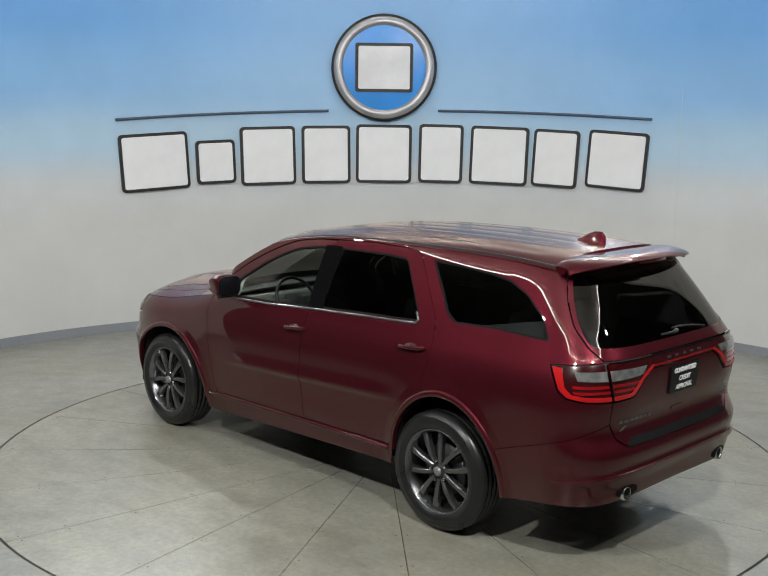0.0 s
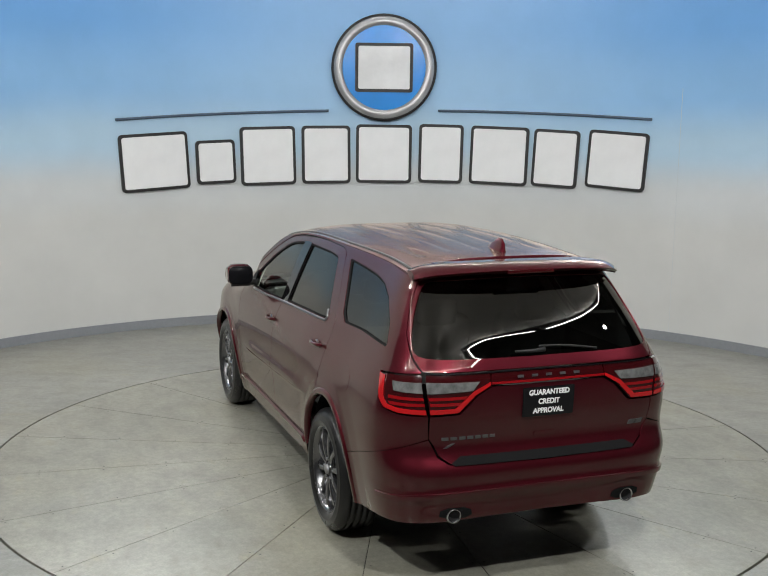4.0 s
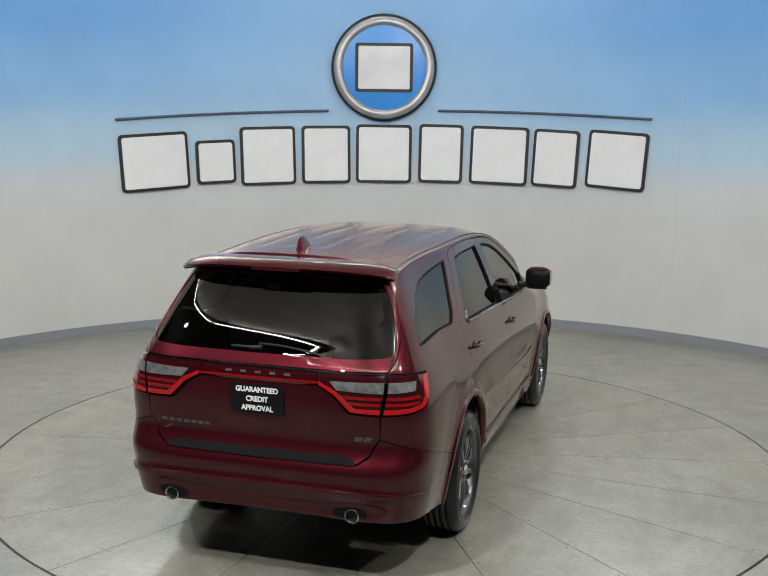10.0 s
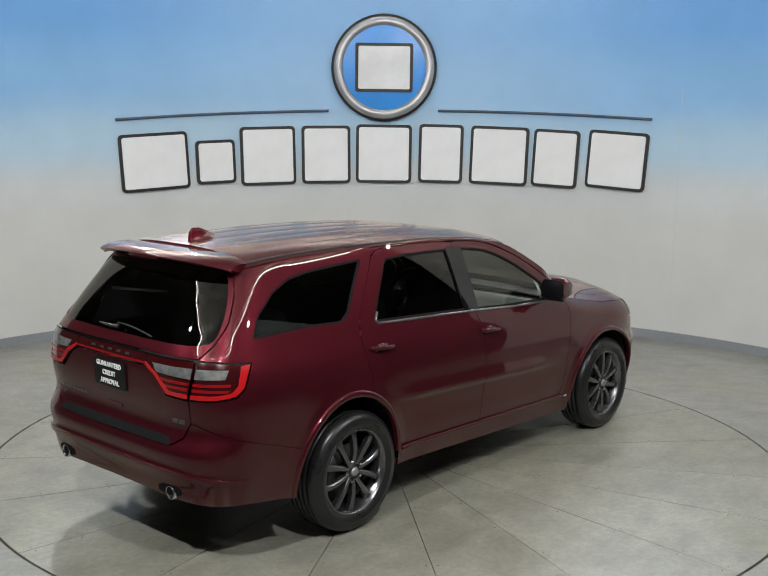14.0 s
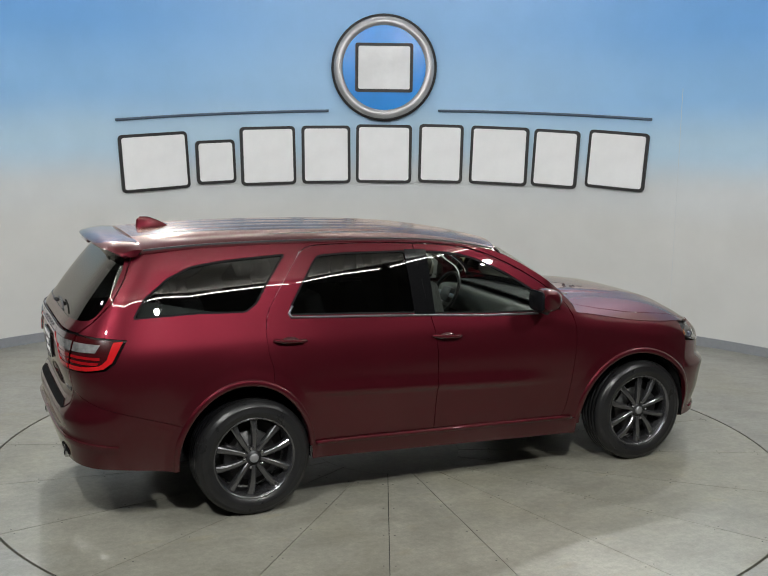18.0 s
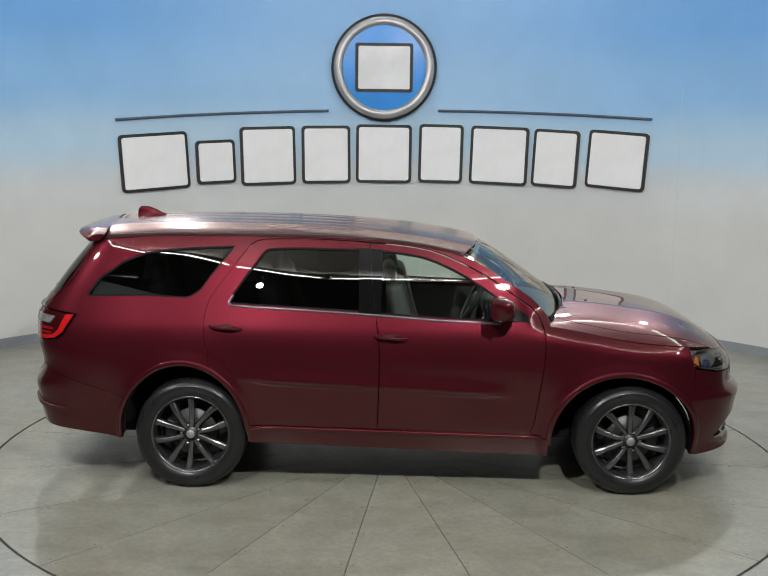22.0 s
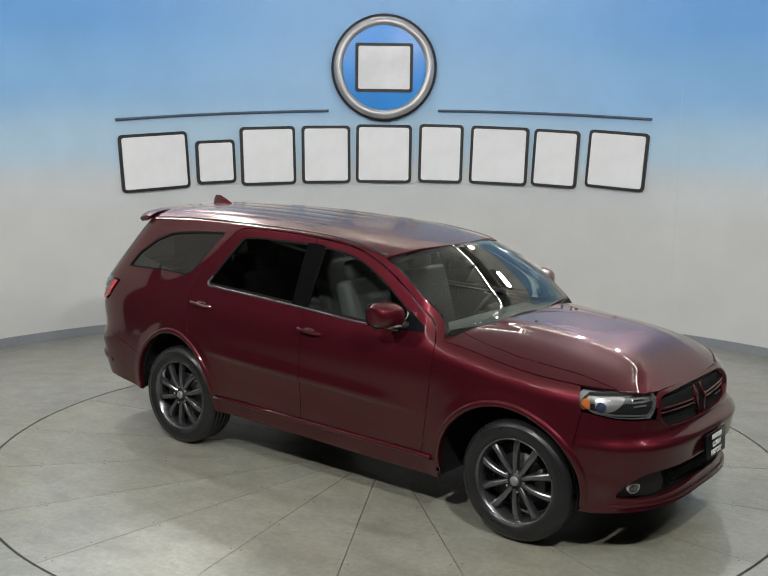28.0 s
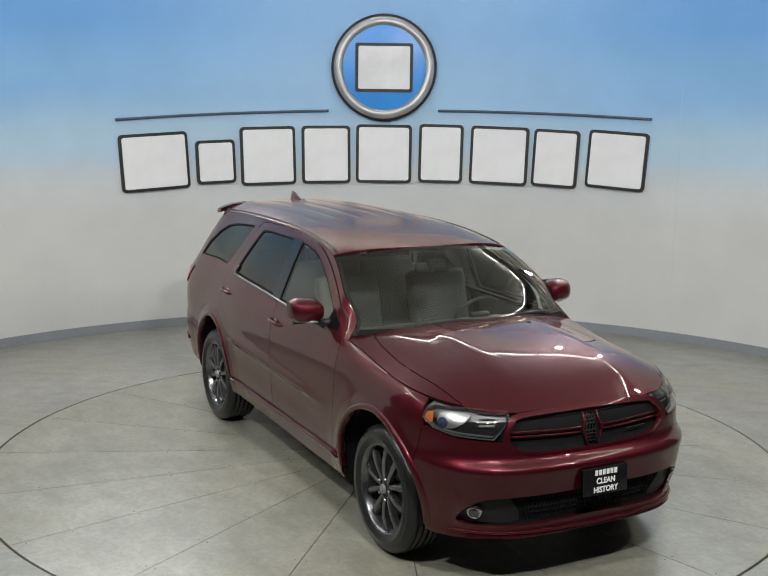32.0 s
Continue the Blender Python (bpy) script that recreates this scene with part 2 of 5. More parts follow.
def lathe(bm, profile, m, n=48, closed=False):
    """Turns (radius, height) points round the z axis of the pose m."""
    rings = []
    for k in range(n):
        a = 2 * math.pi * k / n
        rings.append([bm.verts.new(m @ Vector((r * math.cos(a), r * math.sin(a), h))) for r, h in profile])
    p = len(profile)
    for k in range(n):
        a, b = rings[k], rings[(k + 1) % n]
        for i in range(p if closed else p - 1):
            bm.faces.new((a[i], b[i], b[(i + 1) % p], a[(i + 1) % p]))
    return bm


def tube(bm, pts, r, n=8):
    """A round bar along points."""
    pts, rings = [Vector(p) for p in pts], []
    for i, p in enumerate(pts):
        d = (pts[min(i + 1, len(pts) - 1)] - pts[max(i - 1, 0)]).normalized()
        q = d.to_track_quat("Z", "Y").to_matrix()
        rr = r[i] if isinstance(r, (list, tuple)) else r
        rings.append([bm.verts.new(p + q @ Vector((rr * math.cos(2 * math.pi * k / n), rr * math.sin(2 * math.pi * k / n), 0))) for k in range(n)])
    for a, b in zip(rings, rings[1:]):
        for k in range(n):
            bm.faces.new((a[k], a[(k + 1) % n], b[(k + 1) % n], b[k]))
    bm.faces.new(rings[0][::-1])
    bm.faces.new(rings[-1])
    return bm


def prism(bm, outline, m, depth, bevel=0.0):
    """A flat plate: the outline in the pose's xy plane, raised to depth, with a bevelled upper edge."""
    lo = [bm.verts.new(m @ Vector((x, y, 0))) for x, y in outline]
    n = len(lo)
    c = Vector((sum(p[0] for p in outline) / n, sum(p[1] for p in outline) / n))
    hi1 = [bm.verts.new(m @ Vector((x, y, depth - bevel))) for x, y in outline]
    layers = [lo, hi1]
    if bevel:
        out = []
        for x, y in outline:
            d = Vector((x, y)) - c
            k = max(d.length - bevel, 0) / max(d.length, 1e-6)
            out.append(bm.verts.new(m @ Vector((c.x + d.x * k, c.y + d.y * k, depth))))
        layers.append(out)
    for a, b in zip(layers, layers[1:]):
        for i in range(n):
            bm.faces.new((a[i], a[(i + 1) % n], b[(i + 1) % n], b[i]))
    bm.faces.new(layers[-1])
    bm.faces.new(lo[::-1])
    return bm


def rounded(w, h, r, n=5):
    """Outline of a rounded rectangle."""
    out = []
    for cx, cy, a0 in ((w / 2 - r, h / 2 - r, 0), (-w / 2 + r, h / 2 - r, 90), (-w / 2 + r, -h / 2 + r, 180), (w / 2 - r, -h / 2 + r, 270)):
        for k in range(n):
            a = radians(a0 + 90 * k / (n - 1))
            out.append((cx + r * math.cos(a), cy + r * math.sin(a)))
    return out


# ---- the booth ----
TABLE_R = 2.995
OPEN_HALF = 100.0
CEIL_R = 4.75


def ring_wall(bm, r0, r1, z0, z1, a0, a1, n):
    """A curved wall with thickness; angles in degrees from +y, clockwise seen from above."""
    cols = []
    for k in range(n + 1):
        a = radians(a0 + (a1 - a0) * k / n)
        s, c = math.sin(a), math.cos(a)
        cols.append([bm.verts.new((r * s, BOOTH_Y + r * c, z)) for r, z in ((r0, z0), (r0, z1), (r1, z1), (r1, z0))])
    for a, b in zip(cols, cols[1:]):
        for i in range(4):
            bm.faces.new((a[i], a[(i + 1) % 4], b[(i + 1) % 4], b[i]))
    bm.faces.new(cols[0][::-1])
    bm.faces.new(cols[-1])
    return bm


def build_booth():
    arc = 180 - OPEN_HALF
    bm = ring_wall(bmesh.new(), BOOTH_R, BOOTH_R + 0.15, 0, BOOTH_H, -arc, arc, 120)
    bmesh.ops.recalc_face_normals(bm, faces=bm.faces)
    tagged(part("wall_round", bm, WALL), "curved white booth wall coloured blue above for an overlaid sky", "wall", kind="structure")
    bm = ring_wall(bmesh.new(), BOOTH_R - 0.018, BOOTH_R - 0.001, 0, 0.105, -arc, arc, 120)
    bmesh.ops.recalc_face_normals(bm, faces=bm.faces)
    tagged(part("baseboard", bm, SKIRT), "flat grey skirting along the curved wall", "baseboard", kind="structure")
    # floor of the hall, with a round hole for the table
    bm = bmesh.new()
    n = 160
    rings = []
    for r in (TABLE_R + 0.012, 4.2, 6.4):
        rings.append([bm.verts.new((r * math.sin(2 * math.pi * k / n), r * math.cos(2 * math.pi * k / n), 0)) for k in range(n)])
    sq = []
    for k in range(n):
        a = 2 * math.pi * k / n
        s, c = math.sin(a), math.cos(a)
        f = 13.0 / max(abs(s), abs(c))
        sq.append(bm.verts.new((s * f, c * f, 0)))
    rings.append(sq)
    low = [bm.verts.new((v.co.x, v.co.y, -0.06)) for v in rings[0]]
    rings.insert(0, low)
    for a, b in zip(rings, rings[1:]):
        for k in range(n):
            bm.faces.new((a[k], a[(k + 1) % n], b[(k + 1) % n], b[k]))
    bmesh.ops.recalc_face_normals(bm, faces=bm.faces)
    fl = part("floor", bm, FLOOR, smooth=False)
    tagged(fl, "polished grey concrete floor round the turntable", "floor", kind="structure")
    bm = lathe(bmesh.new(), [(0.01, -0.07), (TABLE_R + 0.05, -0.07)], Matrix(), 64)
    tagged(part("pit_floor", bm, SEAM), "dark pit under the turntable", "floor", kind="structure")
    # round white ceiling with a ring of light tubes hung along its edge
    bm = lathe(bmesh.new(), [(0.0, 0.0), (CEIL_R, 0.0), (CEIL_R, 0.08), (0.0, 0.08)], pose(0, BOOTH_Y, 5.04), 120)
    tagged(part("ceiling_booth", bm, BOOTH_TOP, smooth=False), "round white ceiling over the turntable", "ceiling", kind="structure")
    n = 18
    first = None
    half = CEIL_R * math.tan(math.pi / n) - 0.06
    for k in range(n):
        m = pose(0, BOOTH_Y, 0, 0, 0, 360 / n * k + 10) @ pose(CEIL_R + 0.04, 0, 4.97)
        if first is None:
            first = tagged(new("tube_light"), "long thin white tube light along the ceiling's edge", "lamp", "tube lights round the ceiling")
            part("tube", tube(bmesh.new(), [(0, -half, 0), (0, half, 0)], 0.008, 10), STRIP, first, "glowing white tube")
            part("batten", box(bmesh.new(), pose(0.03, 0, 0.075), 0.06, 2 * half + 0.06, 0.08, 0.006), TUBE_BATTEN, first, "grey batten")
            for y in (-half - 0.015, half + 0.015):
                part("holder", box(bmesh.new(), pose(0, y, 0.02), 0.035, 0.03, 0.07, 0.006), TUBE_BATTEN, first)
            for y in (-0.5, 0.5):
                part("hanger", tube(bmesh.new(), [(0.03, y, 0.1), (0.03, y, HALL_H - 4.97)], 0.006), TUBE_BATTEN, first)
            first.matrix_basis = m
        else:
            copy_thing(first, m)
    # thin pale strip coloured in for an upright streak of lamp flare
    ring = ring_wall(bmesh.new(), BOOTH_R - 0.0025, BOOTH_R - 0.0005, 0.105, 2.9, 35.70, 35.74, 1)
    bmesh.ops.recalc_face_normals(ring, faces=ring.faces)
    tagged(part("trim", ring, LAMP_STREAK, smooth=False), "faint upright strip on the wall in place of a lamp flare", "trim", kind="structure")
    for name, m, sx, sy in (("wall_south", pose(0, -13, HALL_H / 2), 26, 0.2), ("wall_north", pose(0, 13, HALL_H / 2), 26, 0.2), ("wall_east", pose(13, 0, HALL_H / 2), 0.2, 26), ("wall_west", pose(-13, 0, HALL_H / 2), 0.2, 26)):
        tagged(part(name, box(bmesh.new(), m, sx, sy, HALL_H), CEILING, smooth=False), "plain grey hall wall", "wall", kind="structure")
    tagged(part("ceiling", box(bmesh.new(), pose(0, 0, HALL_H + 0.05), 26, 26, 0.1), CEILING, smooth=False), "grey hall ceiling above the booth", "ceiling", kind="structure")
    return fl


build_booth()


def build_lamps():
    first = None
    for x, y, z, *_ in LAMPS:
        bm = lathe(bmesh.new(), [(0.10, -0.015), (0.12, -0.02), (0.125, 0.0), (0.125, 0.16), (0.09, 0.22), (0.0, 0.22)], pose(0, 0, 0), 24)
        if first is None:
            first = tagged(new("spotlight"), "round black ceiling spotlight", "lamp", "ceiling lamps")
            part("housing", bm, BLACK, first)
            bm = tube(bmesh.new(), [(0, 0, 0.2), (0, 0, HALL_H - 4.45)], 0.02)
            part("stem", bm, BLACK, first)
            thing = first
        else:
            bm.free()
            thing = copy_thing(first, Matrix())
        thing.matrix_basis = pose(x, y, z)


build_lamps()


def build_table():
    table = tagged(new("turntable"), "round concrete turntable cut into wedge plates", "turntable")
    n, hub = 20, 0.56
    gap = 0.0025
    for k in range(n):
        a0, a1 = radians(-95.5 + 18 * k), radians(-95.5 + 18 * (k + 1))
        bm = bmesh.new()
        out = []
        for r, m_ in ((hub, 4), (TABLE_R - 0.006, 12)):
            row = []
            for i in range(m_ + 1):
                a = a0 + (a1 - a0) * i / m_
                d = gap / r * (1 if i == 0 else -1 if i == m_ else 0)
                row.append((r * math.cos(a + d), r * math.sin(a + d)))
            out += row if not out else row[::-1]
        prism(bm, out, pose(0, 0, -0.05), 0.05)
        part("plate", bm, DISC, table, smooth=False)
    bm = lathe(bmesh.new(), [(0.0, 0.0), (hub - 0.0008, 0.0), (hub - 0.0008, -0.05)], Matrix(), 40)
    part("centre_plate", bm, DISC, table, smooth=False)
    bm = lathe(bmesh.new(), [(0.0, -0.012), (TABLE_R - 0.02, -0.012), (TABLE_R - 0.02, -0.05)], Matrix(), 96)
    part("backing", bm, SEAM, table, smooth=False)
    bm = lathe(bmesh.new(), [(0.0022, 0.0012), (0.005, 0.0012), (0.006, 0.0)], Matrix(), 8)
    bm.faces.new([v for v in bm.verts if abs(math.hypot(v.co.x, v.co.y) - 0.0022) < 1e-4])
    screw = part("screw", bm, SCREW, table, smooth=False)
    for k in range(n):
        for r in (0.8, 1.25, 1.7, 2.15, 2.6, 2.9):
            for s in (-1, 1):
                a = radians(-95.5 + 18 * k) + s * 0.035 / r
                o = screw if (k, r, s) == (0, 0.8, -1) else new("screw", screw.data)
                o.parent = table
                o.location = (r * math.cos(a), r * math.sin(a), 0)
    return table


TABLE = build_table()
# ---- the overlaid name graphic, built as a raised sign on the wall ----
SIGN_WHITE = grainy("sign_white", (0.76, 0.76, 0.77), 0.45, 6.0, 0.05, 0.0)
SIGN_EDGE = material("sign_edge", (0.012, 0.011, 0.012), 0.5)
SIGN_BLUE = grainy("sign_blue", (0.0, 0.22, 0.66), 0.3, 3.0, 0.15, 0.0)
SIGN_RING = grainy("sign_ring", (0.36, 0.36, 0.37), 0.35, 3.0, 0.3, 0.0, 0.5)
SIGN_SILVER = grainy("sign_silver", (0.66, 0.66, 0.67), 0.4, 3.0, 0.2, 0.0)
SIGN_LINE = material("sign_line", (0.055, 0.085, 0.13), 0.5)


def on_wall(deg, z, out=0.012):
    """Pose on the wall's face: x along it to the right, y up, z towards the middle of the booth."""
    a = radians(deg)
    r = BOOTH_R - out
    return Matrix.Translation((r * math.sin(a), BOOTH_Y + r * math.cos(a), z)) @ pose(0, 0, 0, 90, 0, -deg)


def build_sign():
    # a plain block for each character, as wide and as high as that character
    blocks = ((-29.77, 1.985, 8.42, 0.669, 3.5), (-22.19, 1.978, 4.88, 0.521, 2.5), (-15.62, 2.05, 6.9, 0.707, 1.6), (-8.29, 2.068, 6.13, 0.707, 0.8), (-0.97, 2.084, 7.02, 0.716, 0.0),
              (6.26, 2.096, 5.57, 0.716, -0.6), (13.62, 2.086, 7.26, 0.707, -1.4), (20.7, 2.069, 5.66, 0.688, -2.4), (28.3, 2.069, 7.29, 0.679, -3.2))
    for deg, z, wide, high, lean in blocks:
        w = radians(wide) * BOOTH_R
        thing = tagged(new("sign_block"), "white block with a black edge for an overlaid name graphic", "sign", "sign blocks on the wall")
        thing.matrix_basis = on_wall(deg, z) @ pose(0, 0, 0, 0, 0, lean)
        part("edge", prism(bmesh.new(), rounded(w, high, 0.05), Matrix(), 0.03), SIGN_EDGE, thing, "black edge", smooth=False)
        part("face", prism(bmesh.new(), rounded(w - 0.07, high - 0.07, 0.03), pose(0, 0, 0.03), 0.012, 0.004), SIGN_WHITE, thing, "white face", smooth=False)
    badge = tagged(new("round_badge"), "round blue badge in a grey ring, from the overlaid graphic", "sign")
    badge.matrix_basis = on_wall(-1.08, 3.125, 0.05)
    part("outer_edge", lathe(bmesh.new(), [(0.0, 0.0), (0.64, 0.0), (0.64, 0.035), (0.605, 0.035)], Matrix(), 72), SIGN_EDGE, badge, "black outer edge")
    part("ring", lathe(bmesh.new(), [(0.61, 0.034), (0.60, 0.05), (0.55, 0.058), (0.52, 0.05), (0.50, 0.03)], Matrix(), 72), SIGN_RING, badge, "grey metal ring")
    part("disc", lathe(bmesh.new(), [(0.0, 0.05), (0.3, 0.048), (0.505, 0.04)], Matrix(), 64), SIGN_BLUE, badge, "blue disc")
    part("emblem_edge", prism(bmesh.new(), rounded(0.70, 0.585, 0.03), pose(0, 0, 0.045), 0.02), SIGN_EDGE, badge, "", smooth=False)
    part("emblem", prism(bmesh.new(), rounded(0.625, 0.51, 0.02), pose(0, 0, 0.065), 0.012, 0.004), SIGN_SILVER, badge, "plain silver emblem block", smooth=False)
    for a0, a1 in ((-34.4, -8.0), (5.8, 32.3)):
        pts = []
        for k in range(41):
            d = a0 + (a1 - a0) * k / 40
            pts.append(on_wall(d, 2.6150 + 0.001049 * d - 0.00009316 * d * d, 0.02).translation)
        thing = tagged(part("sign_line", tube(bmesh.new(), pts, 0.016, 8), SIGN_LINE), "thin dark blue line of the overlaid graphic", "sign", "sign lines on the wall")


build_sign()
# ---- the car's body surface ----
class Curve:
    """Natural cubic spline through (x, y) knots, straight outside."""

    def __init__(self, *knots):
        self.x, self.y = np.array([k[0] for k in knots], float), np.array([k[1] for k in knots], float)
        n, h = len(knots), np.diff(self.x)
        a, r = np.eye(n), np.zeros(n)
        for i in range(1, n - 1):
            a[i, i - 1:i + 2] = h[i - 1], 2 * (h[i - 1] + h[i]), h[i]
            r[i] = 6 * ((self.y[i + 1] - self.y[i]) / h[i] - (self.y[i] - self.y[i - 1]) / h[i - 1])
        self.m = np.linalg.solve(a, r)
        self.x, self.y, self.m, self.h = list(self.x), list(self.y), list(self.m), list(h)

    def __call__(self, v):
        x, y, m = self.x, self.y, self.m
        v = min(max(v, x[0]), x[-1])
        i = 0
        while i < len(x) - 2 and v > x[i + 1]:
            i += 1
        h, p, q = self.h[i], x[i + 1] - v, v - x[i]
        return (m[i] * p ** 3 + m[i + 1] * q ** 3) / (6 * h) + (y[i] / h - m[i] * h / 6) * p + (y[i + 1] / h - m[i + 1] * h / 6) * q


def step(a, b, v):
    v = min(max((v - a) / (b - a), 0.0), 1.0)
    return v * v * (3 - 2 * v)


# half width by height; nose and tail by height; shoulder and centre line of the bonnet; roof edge and roof centre line
WIDE = Curve((0.15, 0.845), (0.30, 0.885), (0.45, 0.918), (0.60, 0.940), (0.80, 0.952), (0.95, 0.950), (1.05, 0.938), (1.13, 0.917),
             (1.22, 0.880), (1.36, 0.822), (1.48, 0.771), (1.58, 0.7255), (1.68, 0.677), (1.74, 0.645), (1.82, 0.598))
NOSE = Curve((0.12, 2.27), (0.20, 2.355), (0.26, 2.38), (0.33, 2.345), (0.45, 2.362), (0.58, 2.382), (0.66, 2.398), (0.71, 2.390), (0.74, 2.350), (0.785, 2.330), (0.92, 2.315), (1.02, 2.27), (1.15, 2.17))
TAIL = Curve((0.20, -2.52), (0.32, -2.60), (0.42, -2.645), (0.52, -2.662), (0.60, -2.672), (0.72, -2.685), (0.80, -2.64), (0.95, -2.65), (1.12, -2.665), (1.24, -2.645), (1.30, -2.605),
             (1.40, -2.537), (1.47, -2.487), (1.60, -2.386), (1.72, -2.280), (1.82, -2.180))
SHOULDER = Curve((0.60, 1.215), (0.95, 1.175), (1.2, 1.13), (1.5, 1.078), (1.95, 1.036), (2.2, 1.002), (2.42, 0.975))
BONNET = Curve((0.85, 1.27), (1.05, 1.265), (1.35, 1.25), (1.53, 1.232), (1.72, 1.21), (1.91, 1.188), (2.1, 1.163), (2.24, 1.135), (2.34, 1.103), (2.44, 1.07))
ROOF_EDGE = Curve((-2.55, 1.675), (-2.3, 1.695), (-1.9, 1.722), (-1.3, 1.738), (-0.6, 1.735), (-0.15, 1.715), (0.15, 1.675), (0.36, 1.625), (0.5, 1.57))
ROOF = Curve((-2.55, 1.75), (-2.3, 1.785), (-1.9, 1.814), (-1.4, 1.823), (-0.9, 1.817), (-0.45, 1.799), (-0.1, 1.772), (0.2, 1.733), (0.45, 1.686), (0.6, 1.648))
XF, XR, UF, UR = 1.5, -1.85, 1.4, 1.35
U_FRONT, U_REAR = XF + UF, XR - UR
NOSE_N = 3.22
WHEEL_X, WHEEL_Z = 1.521, 0.386
ARCH_F, ARCH_R = (1.45, 0.385, 0.485, 0.47), (-1.57, 0.385, 0.435, 0.50)


def flare(x, z):
    """How far the wheel arch lips and the door crease stand out."""
    d = 0.0
    for cx, cz, ax, az in (ARCH_F, ARCH_R):
        r = math.hypot((x - cx) / ax, (z - cz) / az)
        d += (0.012 * (1 - step(1.02, 1.22, r)) + 0.008 * (1 - step(1.10, 1.5, r))) * step(0.15, 0.35, z)
    line = 0.752 - 0.045 * (x + 0.25)
    fade = step(-1.25, -0.9, x) * (1 - step(0.35, 0.8, x))
    d += fade * (0.015 * math.exp(-((z - line) / (0.060 if z > line else 0.020)) ** 2) - 0.007 * math.exp(-((z - line + 0.13) / 0.08) ** 2))
    return d


def half_width(x, z):
    w = WIDE(z) - 0.012 * step(0.8, 2.1, -x) * step(1.05, 1.6, z) - 0.03 * step(0.9, 1.9, -x)
    return w - 0.02 * step(0.9, 1.5, x) * step(0.6, 1.0, z)


def skin(u, z):
    """The body's side wrapped from the tail's middle (u = -3.2) along the right side (u = x) to the nose's middle (u = 2.9)."""
    side = -1.0
    if u > U_FRONT:
        u, side = 2 * U_FRONT - u, 1.0
    if u < U_REAR:
        u, side = 2 * U_REAR - u, 1.0
    if u > XF:
        x0, a, n, th = XF, NOSE(z) - XF, NOSE_N, (u - XF) / UF * math.pi / 2
    elif u < XR:
        x0, a, n, th = XR, XR - TAIL(z), 5.4, (XR - u) / UR * math.pi / 2
    else:
        x0, a, n, th = u, 1.0, 2.0, 0.0
    b = half_width(x0, z)
    s, c = max(math.sin(th), 0.0), max(math.cos(th), 0.0)
    rho = ((s / a) ** n + (c / b) ** n) ** (-1 / n)
    x, y = rho * s, rho * c
    if u < XR:
        x = -x
    x += x0
    xx = min(max(x, -3), 3)
    roll = max(0.0, (z - SHOULDER(xx) + 0.11) / 0.11) ** 2 * step(0.70, 1.15, xx) * 0.05
    y = y * (1 - roll) + flare(x, z) * c
    if x < -2.0:
        fold = 0.605 - 0.03 * step(0.5, 0.85, abs(y))
        x -= 0.018 * s * math.exp(-((z - fold) / (0.020 if z > fold else 0.065)) ** 2)
    return x - roll * 0.9 * s * step(XF, XF + 0.3, x), side * y, z


def rim(x):
    """Half width of the shoulder at x, where the bonnet's surface meets the body's side."""
    z = SHOULDER(x)
    if x <= XF:
        return -skin(x, z)[1]
    lo, hi = XF, U_FRONT
    for _ in range(24):
        mid = (lo + hi) / 2
        lo, hi = (mid, hi) if skin(mid, z)[0] < x else (lo, mid)
    return max(-skin(lo, z)[1], 0.02)


NOSE_A, NOSE_B = skin(U_FRONT, 1.0)[0] - XF, rim(XF)
RIM_SIDE = Curve(*((x, rim(x)) for x in np.linspace(0.7, XF, 20)))


def RIM(x):
    return RIM_SIDE(x) if x <= XF else NOSE_B * max(1 - ((x - XF) / NOSE_A) ** NOSE_N, 0.0) ** (1 / NOSE_N)
ROOF_HALF = Curve(*((x, half_width(max(x, XR), ROOF_EDGE(x)) + 0.001) for x in np.linspace(-2.55, 0.6, 22)))


def bonnet(x, y):
    w = abs(y) / RIM_SIDE(x) if x <= XF else (((x - XF) / NOSE_A) ** NOSE_N + (abs(y) / NOSE_B) ** NOSE_N) ** (1 / NOSE_N)
    zs = SHOULDER(x)
    z = zs + (BONNET(x) - zs) * (1 - w ** 3.2)
    b = abs(abs(y) - 0.40 - 0.02 * (x - 1.5))
    z += 0.004 * (1 - step(0.0, 0.12, b)) * step(2.3, 1.9, x) + 0.008 * (1 - step(0.32, 0.47, abs(y))) * step(2.35, 1.9, x)
    return x, y, z


def roof(x, y):
    z0 = ROOF_EDGE(x)
    w = min(abs(y) / ROOF_HALF(x), 1.0)
    z = z0 + (ROOF(x) - z0) * (1 - w ** 3.6)
    rib = step(-2.05, -1.85, x) * (1 - step(-0.6, -0.25, x))
    for k in (0.10, 0.28, 0.46):
        z -= 0.004 * rib * math.exp(-((abs(y) - k) / 0.032) ** 2)
    return x, y, z
# ---- the car's panels: outlines on the body's surface ----
from mathutils.geometry import delaunay_2d_cdt


def inside(poly, x, y):
    hit, j = False, len(poly) - 1
    for i in range(len(poly)):
        (xi, yi), (xj, yj) = poly[i], poly[j]
        if (yi > y) != (yj > y) and x < (xj - xi) * (y - yi) / (yj - yi) + xi:
            hit = not hit
        j = i
    return hit


def resample(poly, gap):
    out = []
    for (x0, y0), (x1, y1) in zip(poly, poly[1:] + poly[:1]):
        n = max(1, math.ceil(math.hypot(x1 - x0, y1 - y0) / gap))
        out += [(x0 + (x1 - x0) * k / n, y0 + (y1 - y0) * k / n) for k in range(n)]
    return out


